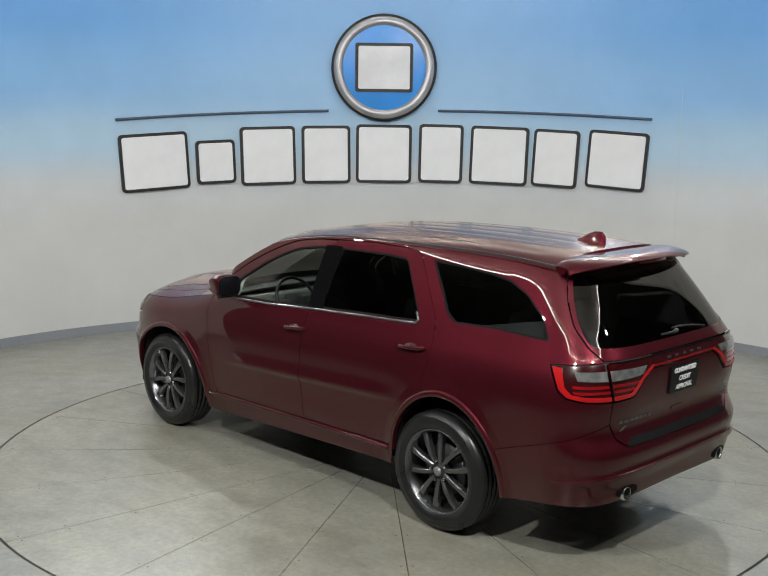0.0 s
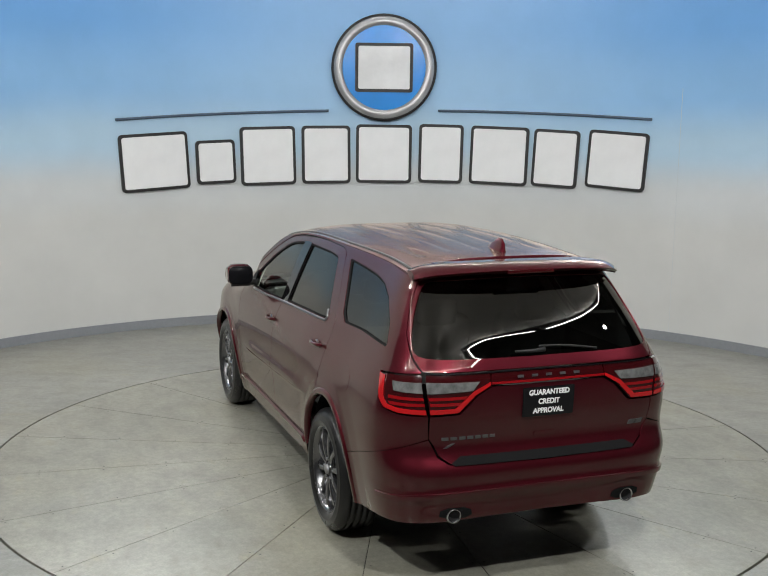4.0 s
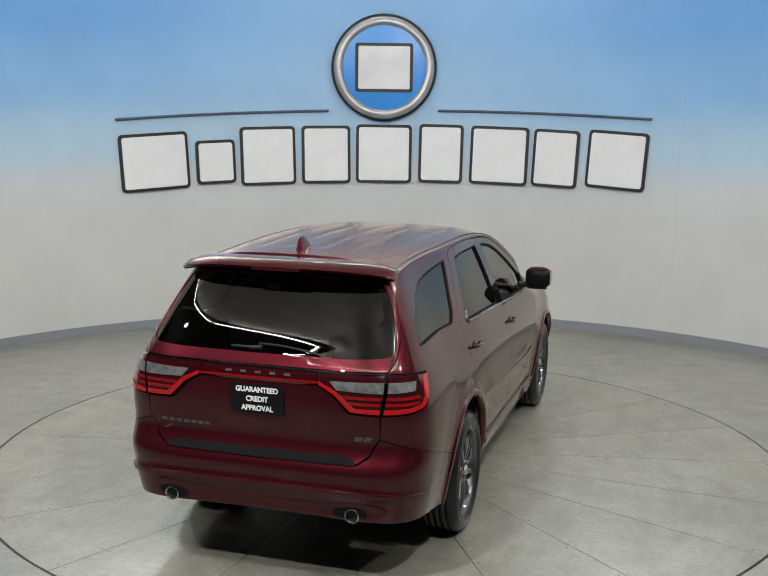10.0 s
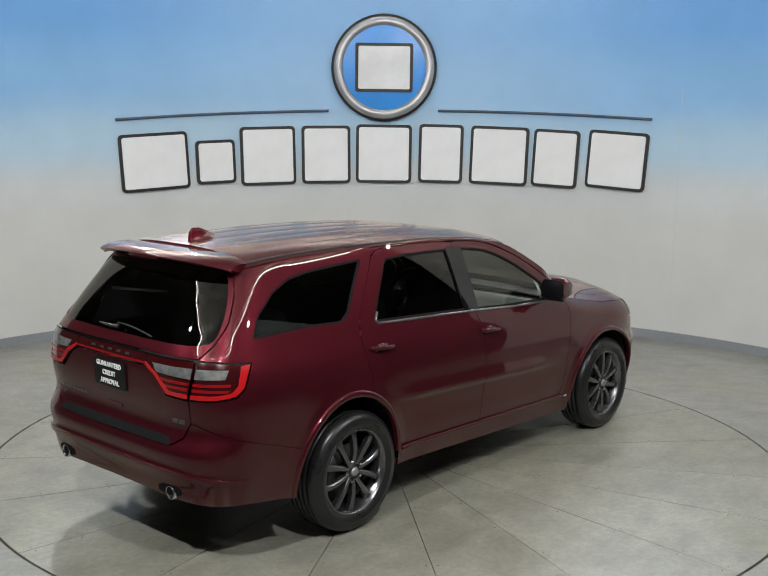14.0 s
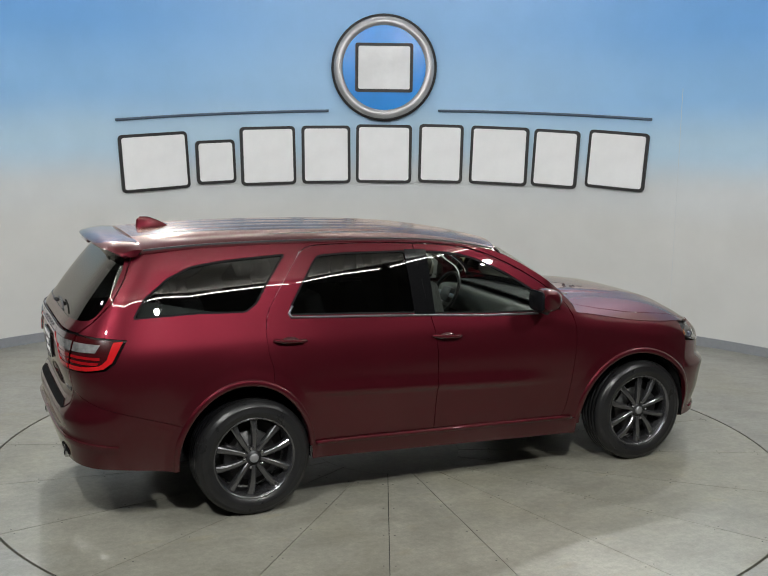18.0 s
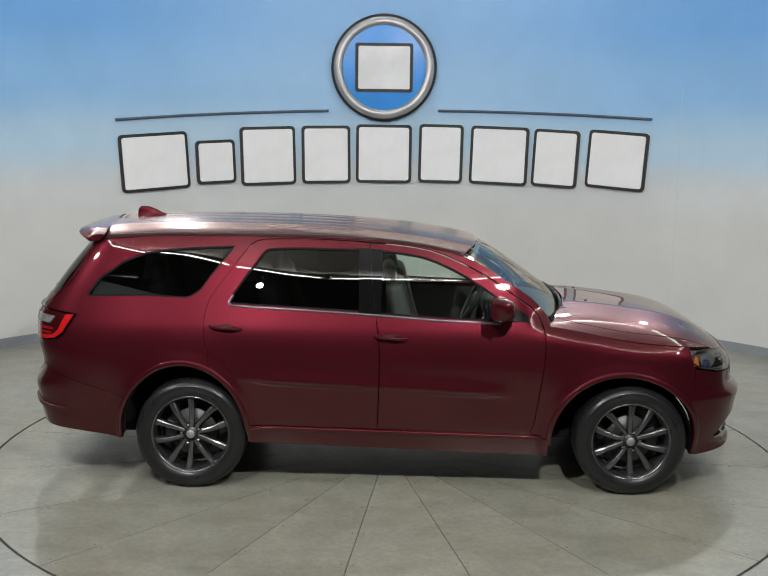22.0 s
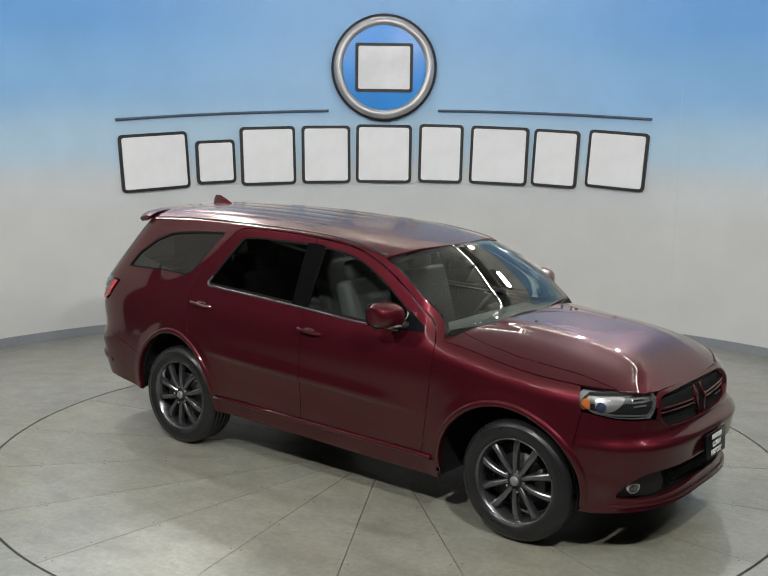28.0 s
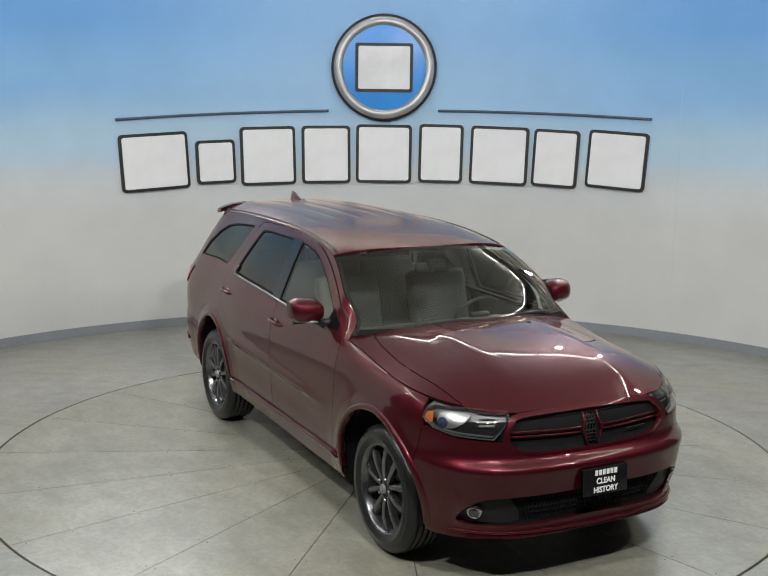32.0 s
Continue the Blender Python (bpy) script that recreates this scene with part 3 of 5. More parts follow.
def chaikin(poly, times=2):
    for _ in range(times):
        out = []
        for (x0, y0), (x1, y1) in zip(poly, poly[1:] + poly[:1]):
            out += [(0.75 * x0 + 0.25 * x1, 0.75 * y0 + 0.25 * y1), (0.25 * x0 + 0.75 * x1, 0.25 * y0 + 0.75 * y1)]
        poly = out
    return poly


def soft(poly):
    """Rounds the corners of an outline tightly."""
    return chaikin(resample(poly, 0.075), 1)


def area(poly):
    return sum(a[0] * b[1] - b[0] * a[1] for a, b in zip(poly, poly[1:] + poly[:1])) / 2


def inset(poly, d):
    """The outline drawn in by d (out, where d is negative)."""
    s = 1 if area(poly) > 0 else -1
    out, n = [], len(poly)
    for i, (x, y) in enumerate(poly):
        (x0, y0), (x1, y1) = poly[i - 1], poly[(i + 1) % n]
        a, b = Vector((x - x0, y - y0)), Vector((x1 - x, y1 - y))
        if a.length < 1e-9 or b.length < 1e-9:
            continue
        a, b = a.normalized(), b.normalized()
        t = a + b
        t = t.normalized() if t.length > 1e-6 else a
        k = d / max(0.5, abs(t.dot(a)))
        out.append((x - t.y * k * s, y + t.x * k * s))
    return out


def normal_of(surface, a, b):
    e = 0.004
    p0, p1, q0, q1 = (Vector(surface(a - e, b)), Vector(surface(a + e, b)), Vector(surface(a, b - e)), Vector(surface(a, b + e)))
    n = (p1 - p0).cross(q1 - q0)
    return n.normalized() if n.length > 1e-12 else Vector((0, 0, 1))


def panel(name, outline, surface, mat, parent, label="", holes=(), depth=0.016, gap=0.045, lift=0.0, shrink=0.003, sides=(1,), away=(0, 0, 0.8)):
    """A pressed sheet: the outline laid on the surface, with its edges turned in by depth. sides: 1 the right side, -1 its mirror on the left."""
    outline = resample(inset(outline, shrink) if shrink else list(outline), gap)
    holes = [resample(list(h), gap) for h in holes]
    pts, edges = [], []
    for loop in [outline] + holes:
        k = len(pts)
        pts += loop
        edges += [(k + i, k + (i + 1) % len(loop)) for i in range(len(loop))]
    xs, ys = [p[0] for p in outline], [p[1] for p in outline]
    bound = np.array(pts)
    y = min(ys) + gap / 2
    row = 0
    while y < max(ys):
        x = min(xs) + gap * (0.5 if row % 2 else 0.0)
        while x < max(xs):
            if inside(outline, x, y) and not any(inside(h, x, y) for h in holes) and np.min((bound[:, 0] - x) ** 2 + (bound[:, 1] - y) ** 2) > (0.5 * gap) ** 2:
                pts.append((x, y))
            x += gap
        y += gap * 0.87
        row += 1
    vs, _, tris, *_ = delaunay_2d_cdt([Vector(p) for p in pts], edges, [], 0, 1e-6)
    keep = []
    for t in tris:
        cx, cy = sum(vs[i].x for i in t) / 3, sum(vs[i].y for i in t) / 3
        if inside(outline, cx, cy) and not any(inside(h, cx, cy) for h in holes):
            keep.append(t)
    co, no = [], []
    centre = Vector(away)
    for v in vs:
        p, n = Vector(surface(v.x, v.y)), normal_of(surface, v.x, v.y)
        if n.dot(p - centre) < 0:
            n = -n
        co.append(p + n * lift)
        no.append(n)
    count = {}
    for t in keep:
        for i in range(3):
            a, b = t[i], t[(i + 1) % 3]
            count[frozenset((a, b))] = count.get(frozenset((a, b)), 0) + 1
    made = []
    for side in sides:
        verts, norms, faces = [], [], []
        flip = Matrix.Diagonal((1, side, 1))
        for p, n in zip(co, no):
            verts.append(flip @ p)
            norms.append(flip @ n)
        for t in keep:
            a, b, c = (verts[i] for i in t)
            t = tuple(t) if (b - a).cross(c - a).dot(norms[t[0]]) > 0 else (t[0], t[2], t[1])
            faces.append(t)
        if depth:
            for t in list(faces):
                for i in range(3):
                    a, b = t[i], t[(i + 1) % 3]
                    if count[frozenset((a, b))] == 1:
                        k = len(verts)
                        pa, pb, na, nb_ = verts[a], verts[b], norms[a], norms[b]
                        r = 0.35 * depth
                        o = (pb - pa).cross(na).normalized()
                        verts += [pa, pb, pb - nb_ * depth, pa - na * depth]
                        norms += [(o + na * 0.5).normalized(), (o + nb_ * 0.5).normalized(), o, o]
                        faces.append((k + 1, k, k + 3, k + 2))
        me = bpy.data.meshes.new(name)
        me.from_pydata(verts, [], faces)
        me.materials.append(mat)
        me.shade_smooth()
        me.normals_split_custom_set_from_vertices(norms)
        ob = new(name, me)
        ob.parent = parent
        if label:
            ob["label"] = label
        made.append(ob)
    return made


def arc(e, a0, a1, n=14, k=1.0):
    cx, cz, ax, az = e
    return [(cx + ax * k * math.cos(radians(a0 + (a1 - a0) * i / n)), cz + az * k * math.sin(radians(a0 + (a1 - a0) * i / n))) for i in range(n + 1)]


def mirrored(half, middle):
    """Closes a half outline, given from the middle line outwards, with its mirror image."""
    return half + [(2 * middle - x, z) for x, z in half[::-1] if abs(x - middle) > 1e-6]


def tail_skin(q, z):
    return skin(U_REAR + q, z)


def nose_skin(q, z):
    return skin(U_FRONT - q, z)


CAR = tagged(new("car"), "dark red metallic three-row estate car with gunmetal wheels and tinted glass", "car")
BOTH = (1, -1)

MID_CUT = [(-0.30, 1.708), (-0.28, 1.47), (-0.26, 1.31), (-0.23, 1.12), (-0.22, 0.99), (-0.22, 0.79), (-0.23, 0.445)]
FRONT_CUT = [(0.81, 0.405), (0.845, 0.50), (0.88, 0.74), (0.905, 0.94), (0.91, 1.08), (0.90, 1.15), (0.87, 1.235), (0.82, 1.295)]
DOOR_TOP = [(0.72, 1.36), (0.62, 1.43), (0.53, 1.485), (0.42, 1.545), (0.32, 1.59), (0.22, 1.63), (0.12, 1.662), (0.0, 1.684), (-0.15, 1.70)]
REAR_TOP = [(-0.31, 1.71), (-0.50, 1.722), (-0.70, 1.727), (-0.95, 1.725), (-1.03, 1.722), (-1.09, 1.708), (-1.13, 1.68)]
REAR_CUT = [(-1.16, 1.645), (-1.27, 1.50), (-1.33, 1.42), (-1.38, 1.35), (-1.41, 1.28), (-1.425, 1.20), (-1.42, 1.07), (-1.395, 0.98)]
WIN_F = [(-0.23, 1.245), (-0.22, 1.658), (-0.15, 1.657), (0.05, 1.63), (0.16, 1.597), (0.26, 1.555), (0.39, 1.49), (0.56, 1.385), (0.70, 1.29), (0.72, 1.205), (0.19, 1.222)]
WIN_R = [(-1.265, 1.295), (-1.25, 1.34), (-1.16, 1.47), (-1.03, 1.645), (-1.00, 1.663), (-0.83, 1.672), (-0.36, 1.668), (-0.35, 1.255), (-0.82, 1.278)]
WIN_Q = [(-2.26, 1.325), (-2.20, 1.45), (-2.05, 1.56), (-1.87, 1.62), (-1.71, 1.645), (-1.52, 1.66), (-1.225, 1.678), (-1.37, 1.50), (-1.46, 1.375), (-1.54, 1.325), (-1.83, 1.335)]
ROOF_LINE = [(x, ROOF_EDGE(x)) for x in np.linspace(-1.1, 0.35, 16)]
PILLAR = [(0.42, 1.603), (0.53, 1.545), (0.63, 1.485), (0.73, 1.42), (0.82, 1.355), (0.90, 1.28), (0.93, 1.235), (0.95, 1.175)]


def build_sides():
    panel("front_door", FRONT_CUT + DOOR_TOP + MID_CUT, skin, PAINT, CAR, "dark red front door with a sharp crease", [soft(WIN_F)], sides=BOTH, gap=0.018)
    panel("rear_door", arc(ARCH_R, 9, 66) + REAR_CUT[::-1] + REAR_TOP[::-1] + MID_CUT, skin, PAINT, CAR, "dark red rear door cut round the wheel arch", [soft(WIN_R)], sides=BOTH, gap=0.018)
    panel("side_frame", REAR_TOP[:0:-1] + [(-0.31, 1.715), (-0.15, 1.705)] + [(x, z + 0.005) for x, z in DOOR_TOP[-2::-1]] + [(0.82, 1.30), (0.87, 1.24), (0.90, 1.165)]
          + PILLAR[::-1] + ROOF_LINE[::-1], skin, PAINT, CAR, sides=BOTH, gap=0.035)
    shoulder = [(x, SHOULDER(x)) for x in np.linspace(0.905, 1.86, 16)]
    panel("front_wing", FRONT_CUT[:6] + shoulder + [(1.90, 1.038), (1.893, 0.95), (1.91, 0.90), (1.868, 0.667)] + arc(ARCH_F, 36, 181, 24) + [(0.95, 0.397)], skin, PAINT, CAR,
          "dark red front wing with a flared arch", sides=BOTH, gap=0.024, shrink=0.002)
    tail_cut = [(-1.947, 0.640), (-2.2, 0.735), (-2.4, 0.815), (-2.57, 0.89)]
    panel("quarter_panel", arc(ARCH_R, 66, 149, 16) + tail_cut + [(-2.575, 1.02), (-2.45, 1.022), (-2.355, 1.035), (-2.315, 1.075), (-2.27, 1.212), (-2.53, 1.245), (-2.46, 1.31), (-2.38, 1.42), (-2.335, 1.56), (-2.32, 1.702)]
          + [(x, ROOF_EDGE(x) - 0.001) for x in np.linspace(-2.2, -1.1, 12)] + [(-1.10, 1.712), (-1.135, 1.685)] + REAR_CUT, skin, PAINT, CAR, "dark red rear quarter with a long side window", [soft(WIN_Q)], sides=BOTH, shrink=0.0, gap=0.024)
    panel("sill", [(-1.14, 0.462), (-0.23, 0.442), (0.81, 0.401), (0.95, 0.393), (0.955, 0.27), (0.5, 0.28), (0.0, 0.297), (-1.12, 0.335)], skin, PAINT, CAR, "dark red sill with a rounded step", sides=BOTH, lift=0.008)
    for s in BOTH:
        bm = tube(bmesh.new(), [(x, s * -(abs(skin(x, z)[1]) + 0.006), z) for x, z in [(-1.10 + 0.1 * k, 0.452 - 0.021 * (k * 0.1) - 0.005) for k in range(21)]], 0.016, 8)
        part("sill_step", bm, PAINT, CAR)
    for name, win, mat, label in (("front_window", WIN_F, GLASS, "clear greenish front door glass"), ("rear_window", WIN_R, PRIVACY, "dark tinted rear door glass"), ("quarter_window", WIN_Q, PRIVACY, "dark tinted long quarter glass")):
        for o in panel(name, inset(soft(win), -0.012), skin, mat, CAR, label, depth=0, lift=-0.012, shrink=0, sides=BOTH):
            o.visible_shadow = False
        panel(name + "_seal", inset(soft(win), -0.001), skin, MATT_BLACK, CAR, "", [inset(soft(win), 0.012)], depth=0.012, lift=-0.004, shrink=0, sides=BOTH, gap=0.03)
    # bright strips along the window sills, black pillar covers
    for s in BOTH:
        line = [(-1.228, 1.352), (-1.258, 1.308), (-1.245, 1.284), (-0.82, 1.266), (-0.36, 1.244), (-0.245, 1.238), (0.19, 1.210), (0.60, 1.197)]
        pts = []
        for (x0, z0), (x1, z1) in zip(line, line[1:]):
            pts += [(x0 + (x1 - x0) * k / 5, z0 + (z1 - z0) * k / 5) for k in range(5)]
        bm = tube(bmesh.new(), [(x, s * skin(x, z)[1] * 1.003, z) for x, z in pts + [line[-1]]], 0.0085, 6)
        part("window_strip", bm, SATIN, CAR, "thin bright window strip")
    panel("pillar_cover", [(-0.366, 1.248), (-0.2545, 1.243), (-0.2825, 1.50), (-0.2955, 1.672), (-0.372, 1.672)], skin, PILLAR_BLACK, CAR, "black pillar cover", depth=0.01, lift=0.003, shrink=0, sides=BOTH, gap=0.03)
    panel("pillar_cover", [(-0.2535, 1.243), (-0.214, 1.241), (-0.208, 1.664), (-0.2945, 1.672), (-0.2815, 1.50)], skin, PILLAR_BLACK, CAR, "black pillar cover", depth=0.01, lift=0.003, shrink=0, sides=BOTH, gap=0.03)
    # cabin trim inside the doors and round the windows
    for outline in ([(-0.2, 0.6), (0.8, 0.6), (0.8, 1.19), (-0.2, 1.225)], [(-1.2, 0.85), (-0.95, 0.6), (-0.3, 0.6), (-0.3, 1.235), (-1.2, 1.26)]):
        panel("door_trim", outline, skin, LEATHER, CAR, "grey inner door trim", depth=0, lift=-0.075, sides=BOTH, gap=0.08)
    panel("cabin_lining", [(-2.25, 1.0), (-1.3, 1.0), (-1.25, 1.22), (0.66, 1.20), (0.64, 1.36), (0.36, 1.53), (0.1, 1.645), (-0.3, 1.69), (-1.1, 1.705), (-2.1, 1.69), (-2.22, 1.55)], skin, LINING, CAR, "grey cloth cabin lining",
          [inset(soft(w), -0.012) for w in (WIN_F[:8] + [(0.60, 1.32), (0.60, 1.215), (0.19, 1.225)], WIN_R, WIN_Q[1:-1])], depth=0, lift=-0.035, sides=BOTH, gap=0.07)
    # the dark liner behind all gaps
    def liner(u, z):
        x, y, zz = skin(u, z)
        return x * 0.985, y * 0.955, zz
    low = arc(ARCH_R, 0, 180, 14, 1.02)
    panel("liner", [(2.85, 0.30), (2.85, 0.94), (1.9, 0.94), (1.0, 1.05), (0.9, 1.15), (-2.4, 1.19), (-3.15, 1.15), (-3.15, 0.45), (-2.03, 0.36)] + low[::-1] + [(-1.1, 0.36), (0.94, 0.30)] + arc(ARCH_F, 180, 0, 14, 1.02) + [(1.98, 0.30)], liner, MATT_BLACK, CAR, "", depth=0, shrink=0, sides=BOTH, gap=0.08)


def build_lips():
    """Raised lips round the wheel arches."""
    for e in (ARCH_F, ARCH_R):
        for s in BOTH:
            bm = bmesh.new()
            rows = []
            a0, a1 = (-8, 184) if e is ARCH_F else (6, 184)
            for i in range(57):
                a = radians(a0 + (a1 - a0) * i / 56)
                row = []
                for k, h in ((0.985, -0.03), (0.988, 0.004), (0.995, 0.010), (1.015, 0.012), (1.045, 0.011), (1.062, 0.007), (1.075, -0.003)):
                    x, z = e[0] + e[2] * k * math.cos(a), e[1] + e[3] * k * math.sin(a)
                    x2, y2, z2 = skin(x, z)
                    row.append(bm.verts.new((x2, s * (y2 - h), z2)))
                rows.append(row)
            for p, q in zip(rows, rows[1:]):
                for i in range(6):
                    bm.faces.new((p[i], p[i + 1], q[i + 1], q[i]))
            bmesh.ops.recalc_face_normals(bm, faces=bm.faces)
            part("arch_lip", bm, PAINT, CAR, "dark red wheel arch lip", angle=1.0)


PILLAR_X = Curve((1.15, 0.955), (1.235, 0.93), (1.28, 0.90), (1.355, 0.82), (1.42, 0.73), (1.485, 0.63), (1.545, 0.53), (1.603, 0.42), (1.66, 0.31), (1.70, 0.23))


def windscreen(v, z):
    """v from -1 to 1 across, z up."""
    x = PILLAR_X(z)
    y = -skin(x, min(z, 1.66))[1]
    bow = 0.17 - 0.03 * step(1.2, 1.6, z)
    return x + bow * (1 - abs(v) ** 2.2) - 0.004, v * (y - 0.002), z + 0.035 * step(1.4, 1.62, z) * (1 - v * v)


def build_top():
    cut = [(0.95, 0.70), (1.05, 0.735), (1.2, 0.76), (1.45, 0.775), (1.7, 0.77), (1.9, 0.75), (2.0, 0.735), (2.08, 0.71)]
    edge = [(2.08, 0.71), (2.14, 0.66), (2.19, 0.58), (2.225, 0.45), (2.24, 0.30), (2.247, 0.15), (2.25, 0.0)]
    cowl = [(0.95, 0.70), (1.02, 0.60), (1.08, 0.45), (1.115, 0.25), (1.125, 0.0)]
    half = cowl[::-1] + cut[1:] + edge[1:]
    hood = half + [(x, -y) for x, y in half[::-1] if abs(y) > 1e-6]
    panel("bonnet", hood, bonnet, PAINT, CAR, "dark red bonnet with a raised middle", gap=0.03)
    wing = [(x, -y) for x, y in cut] + [(2.10, -0.70)] + [(x, -RIM(x) + 0.001) for x in np.linspace(2.12, 0.9, 26)] + [(0.90, -0.80)]
    panel("wing_top", wing, bonnet, PAINT, CAR, "", sides=BOTH, gap=0.035)
    front = [(2.085, -0.70)] + [(x, -y) for x, y in edge[1:-1]] + edge[:0:-1] + [(2.085, 0.70)]
    rimline = [(x, RIM(x) - 0.002) for x in np.linspace(2.125, XF + NOSE_A - 0.004, 14)]
    panel("bonnet_lip", front + rimline + [(XF + NOSE_A - 0.002, 0.0)] + [(x, -y) for x, y in rimline[::-1]], bonnet, PAINT, CAR, "", gap=0.018)
    # windscreen with its black border, the cowl with wipers
    glass = [(-0.995, 1.20), (-0.995, 1.62), (-0.6, 1.638), (0, 1.645), (0.6, 1.638), (0.995, 1.62), (0.995, 1.20), (0.5, 1.195), (0, 1.19), (-0.5, 1.195)]
    for o in panel("windscreen", glass, windscreen, SCREEN_GLASS, CAR, "clear greenish windscreen", depth=0, gap=0.06, shrink=0, away=(-1, 0, 0.8)):
        o.visible_shadow = False
    panel("windscreen_border", glass, windscreen, GLOSS_BLACK, CAR, "black windscreen border", [[(-0.968, 1.225), (-0.965, 1.605), (-0.6, 1.622), (0, 1.629), (0.6, 1.622), (0.965, 1.605), (0.968, 1.235), (0.5, 1.245), (0, 1.248), (-0.5, 1.245)]], depth=0, gap=0.05, lift=-0.006, shrink=0, away=(-1, 0, 0.8))
    def cowl_skin(x, y):
        return x, y, 1.205 - 0.05 * (x - 0.9) - 0.02 * (y / 0.8) ** 2
    panel("cowl", [(0.80, -0.74), (0.97, -0.72), (1.04, -0.60), (1.10, -0.45), (1.14, -0.25), (1.15, 0.0), (1.14, 0.25), (1.10, 0.45), (1.04, 0.60), (0.97, 0.72), (0.80, 0.74)], cowl_skin, BLACK, CAR, "black ribbed cowl", depth=0.01, gap=0.08, away=(0.9, 0, 0))
    strip = [(-0.96, 1.232), (-0.5, 1.236), (0, 1.238), (0.5, 1.236), (0.96, 1.232), (0.96, 1.20), (0, 1.19), (-0.96, 1.20)]
    panel("cowl_strip", strip, windscreen, MATT_BLACK, CAR, "black strip at the foot of the windscreen", depth=0.004, gap=0.04, lift=0.007, shrink=0, away=(-1, 0, 0.8))
    for v0, v1 in ((-0.58, 0.10), (0.08, 0.78)):
        blade = [windscreen(v, 1.222 + 0.030 * math.sin((v - v0) / (v1 - v0) * 2.6)) for v in np.linspace(v0, v1, 12)]
        bm = tube(bmesh.new(), [(x + 0.014, y, z + 0.018) for x, y, z in blade], 0.011, 6)
        arm = [windscreen(v, 1.215 + 0.012 * math.sin((v - v0) / (v1 - v0) * 4)) for v in np.linspace(v0, v0 + 0.35, 6)]
        tube(bm, [(x + 0.030, y, z + 0.026) for x, y, z in arm], 0.010, 6)
        wiper = part("wiper", bm, BLACK, CAR, "black windscreen wiper")
        bm = box(bmesh.new(), pose(arm[0][0] + 0.028, arm[0][1], 1.232), 0.06, 0.045, 0.035, 0.01)
        part("pivot", bm, BLACK, wiper)
    # roof skin, black channels, rear spoiler, fin
    header = [(windscreen(v, 1.635)[0] - 0.012, windscreen(v, 1.62)[1]) for v in np.linspace(-0.985, 0.985, 17)]
    right = [(x, -ROOF_HALF(x) + 0.002) for x in np.linspace(-2.16, 0.36, 26)]
    back = [(-2.16, 0.56), (-2.17, 0.4), (-2.18, 0.2), (-2.18, 0.0), (-2.18, -0.2), (-2.17, -0.4), (-2.16, -0.56)]
    panel("roof_skin", right + header + [(x, -y) for x, y in right[::-1]] + back, roof, ROOF_PAINT, CAR, "dark red roof with pressed ribs", gap=0.024)
    for s in BOTH:
        bm = tube(bmesh.new(), [(x, s * (ROOF_HALF(x) - 0.035), roof(x, ROOF_HALF(x) - 0.035)[2] - 0.003) for x in np.linspace(-2.14, 0.33, 30)], 0.011, 6)
        part("roof_channel", bm, BLACK, CAR, "black roof channel strip")
    build_spoiler()
    bm = bmesh.new()
    rings = []
    for k, (x, h, w) in enumerate(((-2.075, 0.0, 0.012), (-2.07, 0.055, 0.014), (-2.045, 0.075, 0.018), (-1.99, 0.07, 0.024), (-1.93, 0.045, 0.026), (-1.87, 0.012, 0.016), (-1.855, 0.0, 0.006))):
        z0 = ROOF(x) - 0.012
        rings.append([bm.verts.new((x, w * math.cos(a) * (1.5 if math.sin(a) < 0.1 else 0.75), z0 + (h + 0.012) * max(math.sin(a), 0.0))) for a in np.linspace(0, math.pi, 9)])
    for a, b in zip(rings, rings[1:]):
        for i in range(8):
            bm.faces.new((a[i], a[i + 1], b[i + 1], b[i]))
    bm.faces.new(rings[0])
    bm.faces.new(rings[-1][::-1])
    bmesh.ops.recalc_face_normals(bm, faces=bm.faces)
    part("aerial_fin", bm, PAINT, CAR, "dark red shark fin aerial", angle=1.2)


